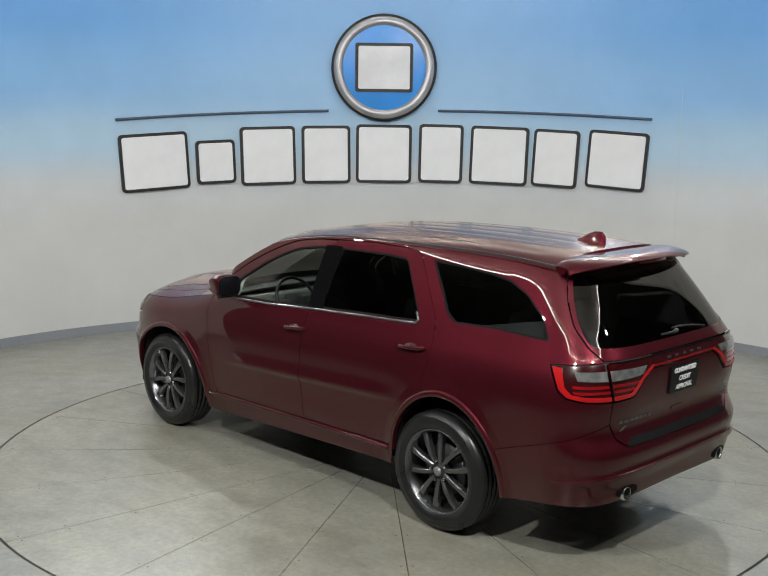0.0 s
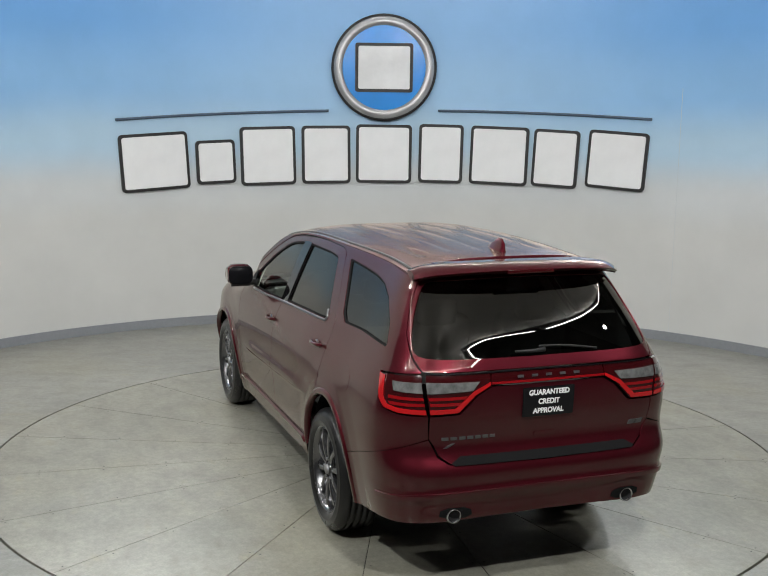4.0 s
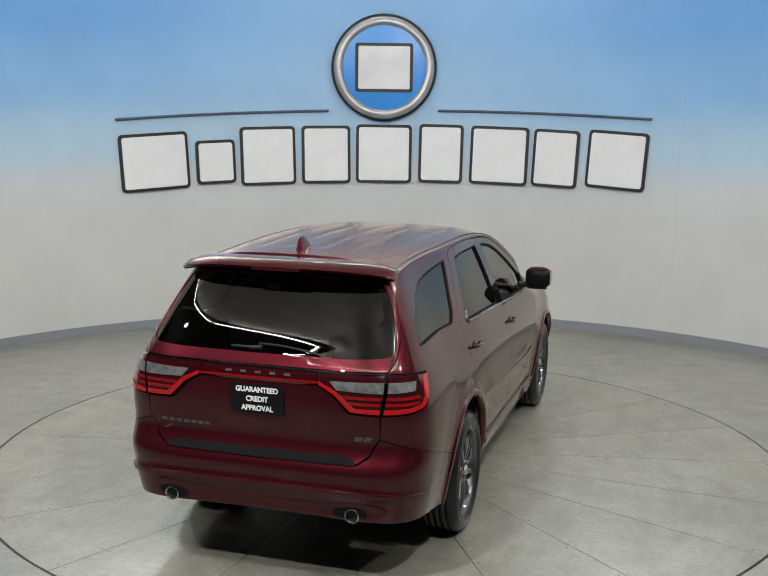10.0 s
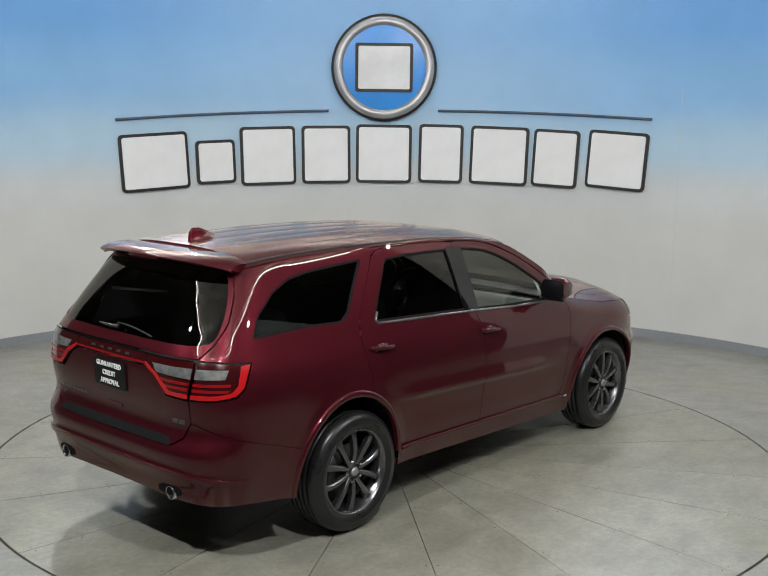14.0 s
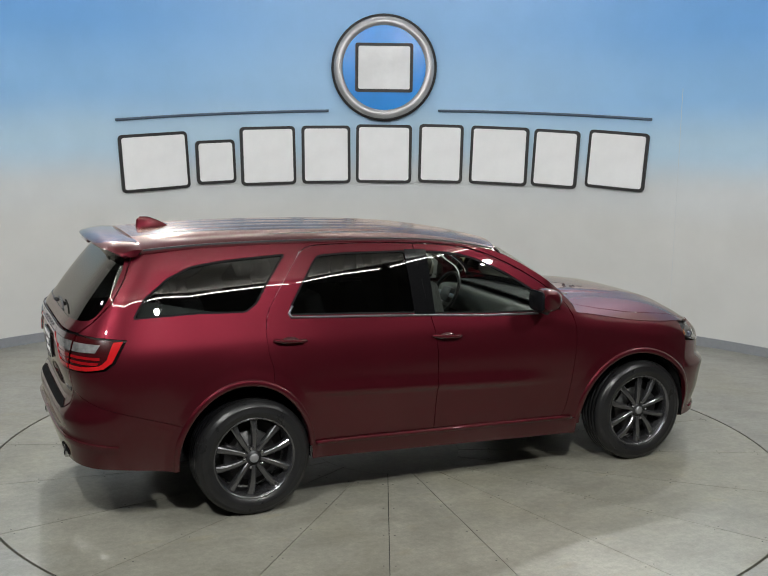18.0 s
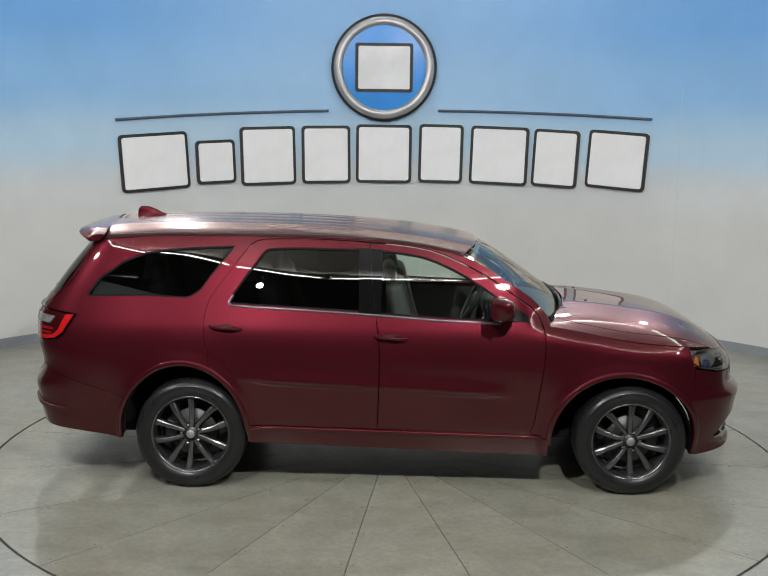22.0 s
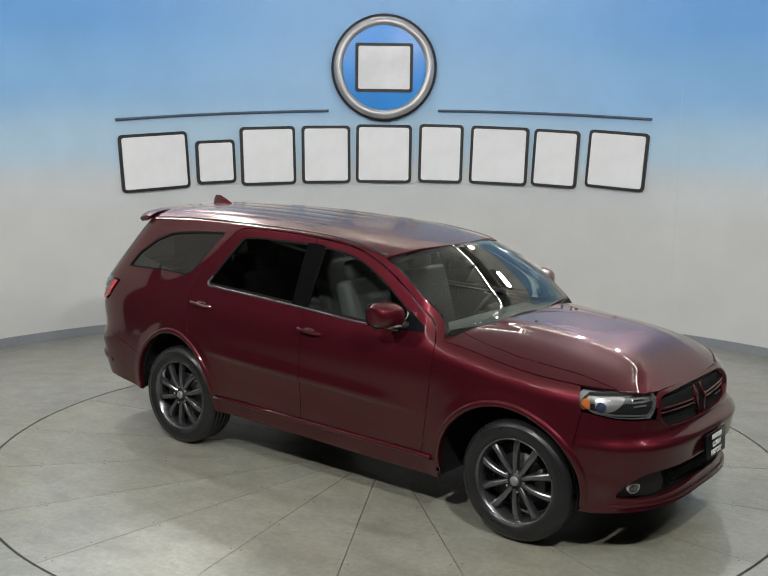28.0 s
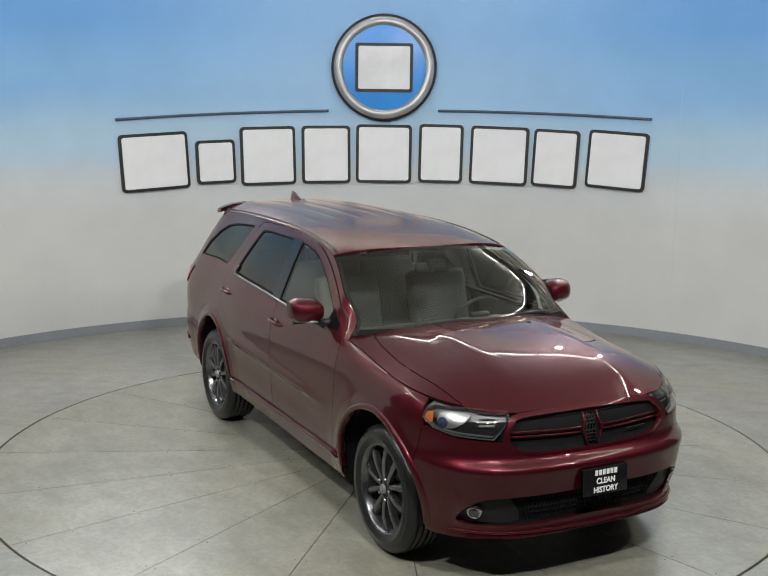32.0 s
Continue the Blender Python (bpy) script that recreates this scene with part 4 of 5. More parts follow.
def build_spoiler():
    bm = bmesh.new()
    rows = []
    n = 28
    for i in range(n + 1):
        v = -1 + 2 * i / n
        y = v * 0.640
        x0, x1 = -2.165 + 0.01 * v * v, -2.415 + 0.03 * v * v + 0.10 * v ** 6
        zt0 = 1.787 - 0.014 * v * v - 0.036 * v ** 8
        zt1 = zt0 - 0.022 - 0.004 * v * v
        thick = 1 - 0.45 * v ** 8
        sect = [(x0, zt0 - 0.002), ((x0 * 2 + x1) / 3, zt0 * 0.67 + zt1 * 0.33 + 0.010), ((x0 + 2 * x1) / 3, zt0 * 0.33 + zt1 * 0.67 + 0.010), (x1 + 0.012, zt1), (x1, zt1 - 0.012 * thick), (x1 + 0.012, zt1 - 0.028 * thick),
                (x1 + 0.06, zt1 - 0.038 * thick), (-2.285 + 0.02 * v ** 10, zt1 - 0.046 * thick), (-2.20 + 0.01 * v ** 10, zt1 - 0.03 * thick)]
        rows.append([bm.verts.new((x, y, z)) for x, z in sect])
    for a, b in zip(rows, rows[1:]):
        for k in range(len(a)):
            bm.faces.new((a[k], a[(k + 1) % len(a)], b[(k + 1) % len(a)], b[k]))
    bm.faces.new(rows[0])
    bm.faces.new(rows[-1][::-1])
    bmesh.ops.recalc_face_normals(bm, faces=bm.faces)
    sp = part("spoiler", bm, PAINT, CAR, "dark red roof spoiler over the tailgate glass", angle=0.9)
    bm = box(bmesh.new(), pose(-2.408, 0, 1.742), 0.02, 0.29, 0.020, 0.004)
    part("brake_light", bm, LENS_DARK, sp, "high red brake light")


def build_tail():
    up = mirrored([(0, 1.306), (0.45, 1.308), (0.66, 1.312), (0.725, 1.325), (0.762, 1.37), (0.805, 1.48), (0.830, 1.60), (0.832, 1.67), (0.78, 1.69), (0, 1.70)], 0)
    frame_ = mirrored([(0, 1.25), (0.37, 1.25), (0.665, 1.248), (0.733, 1.31), (0.815, 1.42), (0.86, 1.56), (0.875, 1.70), (0.4, 1.735), (0, 1.745)], 0)
    panel("tailgate_frame", frame_, tail_skin, PAINT, CAR, "dark red tailgate frame", [chaikin(up, 1)])
    for o in panel("tailgate_glass", inset(chaikin(up, 1), -0.01), tail_skin, PRIVACY, CAR, "dark tinted tailgate glass", depth=0, lift=-0.006, shrink=0):
        o.visible_shadow = False
    low = mirrored([(0, 1.17), (0.345, 1.17), (0.41, 1.125), (0.49, 1.028), (0.62, 1.02), (0.63, 0.89), (0.585, 0.795), (0.53, 0.755), (0, 0.742)], 0)
    panel("tailgate", low, tail_skin, PAINT, CAR, "dark red tailgate with a recess for the card")
    # lamps: the outer lamp on the body, the inner one on the gate, and the bar between
    for s in BOTH:
        body = [(-2.28, 1.205), (-2.535, 1.238), (-2.57, 1.028), (-2.45, 1.03), (-2.365, 1.042), (-2.325, 1.08)]
        gate = [(-2.548, 1.240), (-2.85, 1.246), (-2.85, 1.175), (-2.78, 1.125), (-2.705, 1.036), (-2.582, 1.028)]
        for name, poly, clear, bars, guide in (
                ("tail_lamp", body, [(-2.39, 1.190), (-2.542, 1.202), (-2.553, 1.142), (-2.41, 1.138)],
                 [[(-2.385, 1.118), (-2.555, 1.126), (-2.560, 1.104), (-2.385, 1.096)], [(-2.385, 1.086), (-2.562, 1.095), (-2.564, 1.073), (-2.40, 1.066)]],
                 [(-2.288, 1.203), (-2.328, 1.085), (-2.367, 1.047), (-2.45, 1.034), (-2.568, 1.033), (-2.565, 1.058), (-2.45, 1.058), (-2.385, 1.068), (-2.355, 1.10), (-2.335, 1.20)]),
                ("gate_lamp", gate, [(-2.555, 1.204), (-2.80, 1.203), (-2.765, 1.152), (-2.565, 1.140)],
                 [[(-2.57, 1.126), (-2.745, 1.130), (-2.73, 1.108), (-2.574, 1.104)], [(-2.577, 1.095), (-2.72, 1.097), (-2.705, 1.075), (-2.58, 1.073)]],
                 [(-2.583, 1.033), (-2.70, 1.040), (-2.775, 1.130), (-2.85, 1.178), (-2.85, 1.196), (-2.765, 1.150), (-2.685, 1.062), (-2.58, 1.058)])):
            lamp_ = panel(name, poly, skin, LENS_DARK, CAR, "dark red tail lamp with a clear lens strip", depth=0.03, gap=0.03, lift=0.004, sides=(s,))[0]
            panel("clear_lens", clear, skin, LENS_CLEAR, lamp_, "clear faceted lens", depth=0.006, gap=0.03, lift=0.009, sides=(s,))
            for b in bars:
                panel("light_bar", b, skin, LENS_RED, lamp_, "red light bar", depth=0.006, gap=0.03, lift=0.008, sides=(s,))
            panel("light_guide", guide, skin, LENS_GLOW, lamp_, "bright red light guide", depth=0.004, gap=0.03, lift=0.010, sides=(s,), shrink=0)
    bar = panel("centre_bar", mirrored([(0, 1.174), (0.348, 1.174), (0.348, 1.246), (0, 1.248)], 0), tail_skin, LENS_DARK, CAR, "dark red light bar across the tailgate", depth=0.02, gap=0.04, lift=0.004)[0]
    panel("light_line", mirrored([(0, 1.176), (0.348, 1.178), (0.348, 1.196), (0, 1.194)], 0), tail_skin, LENS_RED, bar, "red light line", depth=0.004, gap=0.04, lift=0.009)
    panel("black_line", mirrored([(0, 1.236), (0.65, 1.234), (0.65, 1.244), (0, 1.248)], 0), tail_skin, GLOSS_BLACK, bar, "black line", depth=0.004, gap=0.04, lift=0.010)
    for k in range(5):
        q = -0.18 + 0.09 * k
        panel("badge_bar", [(q - 0.018, 1.205), (q + 0.018, 1.205), (q + 0.018, 1.218), (q - 0.018, 1.218)], tail_skin, SILVER_INK, bar, "silver badge bar", depth=0.004, gap=0.02, lift=0.010, shrink=0)
    # bumper, step pad, tail pipes
    side = [(-2.57, 0.885), (-2.4, 0.812), (-2.2, 0.732), (-1.947, 0.636)] + arc(ARCH_R, 150, 184, 6) + [(-2.0, 0.345), (-2.15, 0.37), (-2.31, 0.395), (-2.58, 0.42), (-2.83, 0.435)]
    half = [(U_REAR - x, z) for x, z in side]
    half = [(0.0, 0.737), (0.53, 0.75), (0.59, 0.79), (0.63, 0.883)] + [(-q, z) for q, z in half[1:]] + [(0.0, 0.44)]
    panel("rear_bumper", mirrored(half, 0), tail_skin, PAINT, CAR, "dark red rear bumper with a ridge above the pipes", shrink=0.0, gap=0.02)
    panel("step_pad", mirrored([(0, 0.738), (0.51, 0.742), (0.53, 0.757), (0.49, 0.792), (0, 0.79)], 0), tail_skin, MATT_BLACK, CAR, "black ribbed step pad on the bumper", depth=0.006, lift=0.007, gap=0.04)
    # a raised fold that droops towards the pipes
    fold = [(0, 0.612), (0.45, 0.610), (0.62, 0.600), (0.76, 0.580), (0.90, 0.556)]
    panel("bumper_fold", mirrored(fold + [(q, z - 0.034) for q, z in fold[::-1]], 0), tail_skin, PAINT, CAR, "", depth=0.022, lift=0.012, gap=0.017)
    for s in BOTH:
        bm = lathe(bmesh.new(), [(0.032, 0.10), (0.032, 0.012), (0.036, 0.0), (0.041, 0.002), (0.043, 0.02), (0.043, 0.16)], pose(-2.658, s * 0.538, 0.460) @ pose(0, 0, 0, 0, 90, 0), 28)
        pipe = part("tail_pipe", bm, CHROME, CAR, "round chrome tail pipe")
        # black disc just inside the tip stands for the shade in the bore
        bm = lathe(bmesh.new(), [(0.0, 0.012), (0.0325, 0.012)], pose(-2.658, s * 0.538, 0.460) @ pose(0, 0, 0, 0, 90, 0), 24)
        part("pipe_shade_disc", bm, BLACK, pipe)
        # flat black patch on the bumper stands for the shaded opening round the pipe
        panel("pipe_shade_patch", chaikin([(s * 0.42, 0.442), (s * 0.43, 0.51), (s * 0.57, 0.51), (s * 0.58, 0.442)], 1), tail_skin, MATT_BLACK, CAR, "", depth=0.004, lift=0.005, gap=0.03)
    # wiper, handle, card and badges
    pts = [tail_skin(q, 1.335 + 0.02 * (1 - (q / 0.3) ** 2)) for q in np.linspace(-0.03, 0.36, 12)]
    wiper = part("rear_wiper", tube(bmesh.new(), [(x - 0.02, y, z) for x, y, z in pts], 0.006, 6), BLACK, CAR, "black tailgate wiper")
    x, y, z = tail_skin(0.0, 1.345)
    part("wiper_arm", tube(bmesh.new(), [(x - 0.03, 0.0, z - 0.005), (x - 0.04, 0.06, z - 0.008), (x - 0.035, 0.18, z - 0.006)], [0.014, 0.010, 0.006], 8), BLACK, wiper)
    panel("handle_recess", [(-0.075, 0.86), (0.075, 0.86), (0.075, 0.89), (-0.075, 0.89)], tail_skin, PAINT, CAR, "", depth=0.005, lift=0.004, gap=0.03)
    card = panel("card", [(-0.165, 0.982), (0.165, 0.982), (0.165, 1.150), (-0.165, 1.150)], tail_skin, PLATE, CAR, "black card with white capital letters", depth=0.01, lift=0.012, gap=0.06)[0]
    lettering(card, ("GUARANTEED", "CREDIT", "APPROVAL"), [(tail_skin(0, z)[0] - 0.0135, 0, z) for z in (1.118, 1.066, 1.014)], 0.030, rz=-90, rx=90 + 5)
    for k in range(7):
        q = -0.575 + 0.0385 * k
        panel("badge_bar", [(q, 0.880), (q + 0.029, 0.880), (q + 0.029, 0.897), (q, 0.897)], tail_skin, SILVER_INK, CAR, "silver badge bar", depth=0.004, gap=0.02, lift=0.004, shrink=0)
    panel("flag_badge", [(-0.575, 0.832), (-0.55, 0.832), (-0.51, 0.862), (-0.535, 0.862)], tail_skin, SILVER_INK, CAR, "small slanted silver badge", depth=0.004, gap=0.02, lift=0.004)
    for a, b in ((0.52, 0.555), (0.56, 0.595)):
        panel("badge_bar", [(a, 0.872), (b, 0.872), (b + 0.006, 0.898), (a + 0.006, 0.898)], tail_skin, SILVER_INK, CAR, "silver badge bar", depth=0.004, gap=0.02, lift=0.004, shrink=0)


def lettering(parent, lines, places, size, rz, rx):
    for text, at in zip(lines, places):
        cu = bpy.data.curves.new("lettering", "FONT")
        cu.body, cu.size, cu.align_x, cu.align_y, cu.extrude = text, size * 1.38, "CENTER", "CENTER", 0.001
        cu.offset = 0.0014
        ob = new("lettering_line", cu)
        ob.data.materials.append(WHITE_INK)
        dg = bpy.context.evaluated_depsgraph_get()
        me = bpy.data.meshes.new_from_object(ob.evaluated_get(dg))
        bpy.data.objects.remove(ob)
        ob = new("lettering_line", me)
        ob.parent = parent
        ob.matrix_basis = Matrix.Translation(at) @ pose(0, 0, 0, 0, 0, rz) @ pose(0, 0, 0, rx) @ Matrix.Diagonal((0.92, 1, 1, 1))
        ob["label"] = "white capital letters"


def build_nose():
    half = [(0, 0.755), (0.09, 0.757), (0.42, 0.765), (0.50, 0.785), (0.565, 0.845), (0.62, 0.848), (0.81, 0.864), (0.92, 0.888), (0.99, 0.898), (1.032, 0.667)]
    half += [(U_FRONT - u, z) for u, z in arc(ARCH_F, 35, -12, 8)] + [(0.92, 0.28), (0.62, 0.298), (0.3, 0.303), (0, 0.305)]
    intake = mirrored([(0, 0.55), (0.40, 0.548), (0.55, 0.545), (0.65, 0.535), (0.74, 0.48), (0.80, 0.40), (0.78, 0.375), (0.62, 0.362), (0.45, 0.362), (0, 0.38)], 0)
    panel("front_bumper", mirrored(half, 0), nose_skin, PAINT, CAR, "dark red front bumper with a wide dark intake", [chaikin(intake, 1)], depth=0.03, shrink=0.002, gap=0.02)
    def deep(q, z):
        x, y, zz = nose_skin(q, z)
        return x - 0.06, y * 0.97, zz
    def deeper(q, z):
        x, y, zz = nose_skin(q, z)
        return x - 0.035, y * 0.98, zz
    panel("intake_back", inset(intake, -0.03), deep, MATT_BLACK, CAR, "black intake backing", depth=0, gap=0.06, shrink=0)
    for k in range(5):
        z = 0.40 + 0.032 * k
        w = 0.45 - 0.012 * (4 - k)
        part("intake_slat", tube(bmesh.new(), [deeper(q, z) for q in np.linspace(-w, w, 18)], 0.004, 6), MATT_BLACK, CAR)
    for s in BOTH:
        bez = [(s * 0.46, 0.37), (s * 0.78, 0.378), (s * 0.79, 0.41), (s * 0.73, 0.475), (s * 0.64, 0.53), (s * 0.52, 0.54), (s * 0.47, 0.45)]
        panel("fog_bezel", bez, deeper, BLACK, CAR, "black fog lamp bezel", depth=0.02, gap=0.05)
        p = Vector(nose_skin(s * 0.70, 0.445))
        n = normal_of(nose_skin, s * 0.70, 0.445)
        n = n if n.x > 0 else -n
        m = Matrix.Translation(p - n * 0.02) @ n.to_track_quat("Z", "Y").to_matrix().to_4x4()
        fog = part("fog_lamp", lathe(bmesh.new(), [(0.0, 0.004), (0.028, 0.010), (0.030, 0.012)], m, 24), FOG_LENS, CAR, "round smoky fog lamp")
        part("fog_ring", lathe(bmesh.new(), [(0.030, 0.0), (0.030, 0.016), (0.036, 0.018), (0.044, 0.004)], m, 24), CHROME, fog, "bright ring")
    part("lower_lip", tube(bmesh.new(), [(lambda p: (p[0] + 0.006, p[1], p[2]))(nose_skin(q, 0.325 + 0.01 * abs(q))) for q in np.linspace(-0.84, 0.84, 40)], [0.004] + [0.009] * 38 + [0.004], 8), PAINT, CAR, "dark red lip under the intake")
    bm = bmesh.new()
    for q in np.linspace(-0.43, 0.43, 40):
        tube(bm, [deeper(q, 0.392), deeper(q + 0.012, 0.46), deeper(q, 0.535)], 0.0035, 4)
    part("intake_mesh", bm, BLACK, CAR, "black mesh")
    # grille
    opening = mirrored([(0, 0.972), (0.30, 0.972), (0.47, 0.966), (0.52, 0.95), (0.55, 0.86), (0.485, 0.795), (0.41, 0.778), (0, 0.768)], 0)
    outer = mirrored([(0, 0.992), (0.30, 0.992), (0.50, 0.988), (0.548, 0.97), (0.582, 0.85), (0.505, 0.782), (0.42, 0.763), (0, 0.753)], 0)
    panel("grille_frame", outer, nose_skin, PAINT, CAR, "dark red grille surround", [chaikin(opening, 1)], depth=0.035, gap=0.04, lift=0.004)
    panel("grille_back", inset(opening, -0.02), deep, MATT_BLACK, CAR, "black grille backing", depth=0, gap=0.06, shrink=0)
    for z in (0.785, 0.805, 0.825, 0.845, 0.885, 0.905, 0.925, 0.945):
        w = 0.50 if z > 0.82 else 0.44
        part("grille_mesh", tube(bmesh.new(), [(lambda p: (p[0] - 0.045, p[1] * 0.975, p[2]))(nose_skin(q, z)) for q in np.linspace(-w, w, 20)], 0.004, 5), BLACK, CAR)
    bm = bmesh.new()
    for q in np.linspace(-0.49, 0.49, 44):
        tube(bm, [(lambda p: (p[0] - 0.044, p[1] * 0.975, p[2]))(nose_skin(q + d, z)) for d, z in ((0, 0.785), (0.01, 0.84), (0, 0.89), (0.01, 0.955))], 0.0035, 4)
    part("grille_mesh", bm, BLACK, CAR, "black mesh")
    for s in BOTH:
        for z0 in (0.853, 0.878):
            part("grille_bar", tube(bmesh.new(), [(lambda p: (p[0] - 0.022, p[1] * 0.988, p[2]))(nose_skin(s * q, z0 + 0.012 * step(0.1, 0.5, q))) for q in np.linspace(0.07, 0.53, 12)], 0.0065, 6), PAINT, CAR, "dark red crossbar of the grille")
        part("grille_post", tube(bmesh.new(), [(lambda p: (p[0] - 0.012, p[1], p[2]))(nose_skin(s * q, z)) for q, z in ((0.055, 0.955), (0.055, 0.90), (0.075, 0.866), (0.055, 0.83), (0.04, 0.775))], 0.008, 6), PAINT, CAR, "dark red post of the grille")
    panel("badge_bar", [(-0.40, 0.836), (-0.26, 0.832), (-0.26, 0.840), (-0.40, 0.844)], nose_skin, SILVER_INK, CAR, "silver badge bar", depth=0.004, lift=-0.01, gap=0.03)
    # head lamps
    lampl = [(1.895, 0.945), (1.91, 0.985), (1.945, 1.018), (2.12, 1.018), (2.34, 1.002), (2.358, 0.965), (2.315, 0.89), (2.285, 0.855), (2.09, 0.87), (1.97, 0.895)]
    def tray(u, z):
        x, y, zz = skin(u, z)
        return x - 0.05, y * 0.955, zz
    for s in BOTH:
        hl = panel("head_lamp", lampl, tray, LAMP_TRAY, CAR, "smoked head lamp with a projector and an amber corner", depth=0, gap=0.05, sides=(s,), shrink=0)[0]
        for o in panel("lamp_cover", lampl, skin, CLEAR, hl, "clear lamp cover", depth=0, gap=0.04, lift=0.002, sides=(s,), shrink=0.003):
            o.visible_shadow = False
        panel("lamp_rim", lampl, skin, LAMP_RIM, hl, "", [inset(lampl, 0.0035)], depth=0.05, gap=0.04, lift=-0.004, sides=(s,))
        def bowl(u, z):
            x, y, zz = skin(u, z)
            return x - 0.03, y * 0.972, zz
        panel("reflector", chaikin([(1.99, 0.91), (1.985, 0.965), (2.02, 0.982), (2.165, 0.985), (2.15, 0.945), (2.085, 0.895), (2.03, 0.893)], 2), bowl, REFLECTOR, hl, "bright reflector bowl", depth=0.01, gap=0.03, sides=(s,))
        panel("amber_marker", [(1.905, 0.93), (1.925, 0.97), (1.965, 0.975), (1.97, 0.915), (1.93, 0.905)], bowl, AMBER, hl, "amber side marker", depth=0.01, gap=0.03, lift=0.01, sides=(s,))
        panel("daylight_strip", [(1.96, 0.898), (2.09, 0.875), (2.275, 0.862), (2.285, 0.876), (2.09, 0.890), (1.965, 0.912)], bowl, LAMP_TRAY, hl, "grey light strip", depth=0.01, gap=0.03, lift=0.012, sides=(s,))
        for z in (0.925, 0.945, 0.965):
            panel("louvre", [(2.205, z - 0.006), (2.285, z - 0.006), (2.288, z + 0.004), (2.207, z + 0.004)], bowl, LAMP_TRAY, hl, "grey louvre", depth=0.008, gap=0.03, sides=(s,), shrink=0)
        for u, r, mat, label in ((2.022, 0.029, BLUE_LENS, "bluish projector lens"),):
            p = Vector(bowl(u, 0.935 if r > 0.033 else 0.925))
            p.y *= s
            d = Vector((0.85, -0.45 * s, 0)).normalized()
            m = Matrix.Translation(p) @ d.to_track_quat("Z", "Y").to_matrix().to_4x4()
            part("lens", lathe(bmesh.new(), [(r, -0.01), (r, 0.012), (r * 0.8, 0.022), (r * 0.45, 0.030), (0.0, 0.033)], m, 20), mat, hl, label)
    card = part("card", prism(bmesh.new(), rounded(0.312, 0.158, 0.008), pose(2.412, 0.02, 0.592) @ pose(0, 0, 0, 0, 0, 90) @ pose(0, 0, 0, 90 - 2), 0.012, 0.002), PLATE, CAR, "black card with white capital letters")
    lettering(card, ("CLEAN", "HISTORY"), [(2.4255 - 0.035 * (z - 0.592), 0.02, z) for z in (0.592, 0.542)], 0.033, rz=90, rx=90 - 2)
    for k in range(6):
        part("name_bar", box(bmesh.new(), pose(2.4237, 0.02 + 0.027 * (k - 2.5), 0.642), 0.003, 0.019, 0.030), WHITE_INK, card, "plain white bar")
    part("card_mount", box(bmesh.new(), pose(2.398, 0.02, 0.592), 0.03, 0.2, 0.1, 0.006), BLACK, CAR)


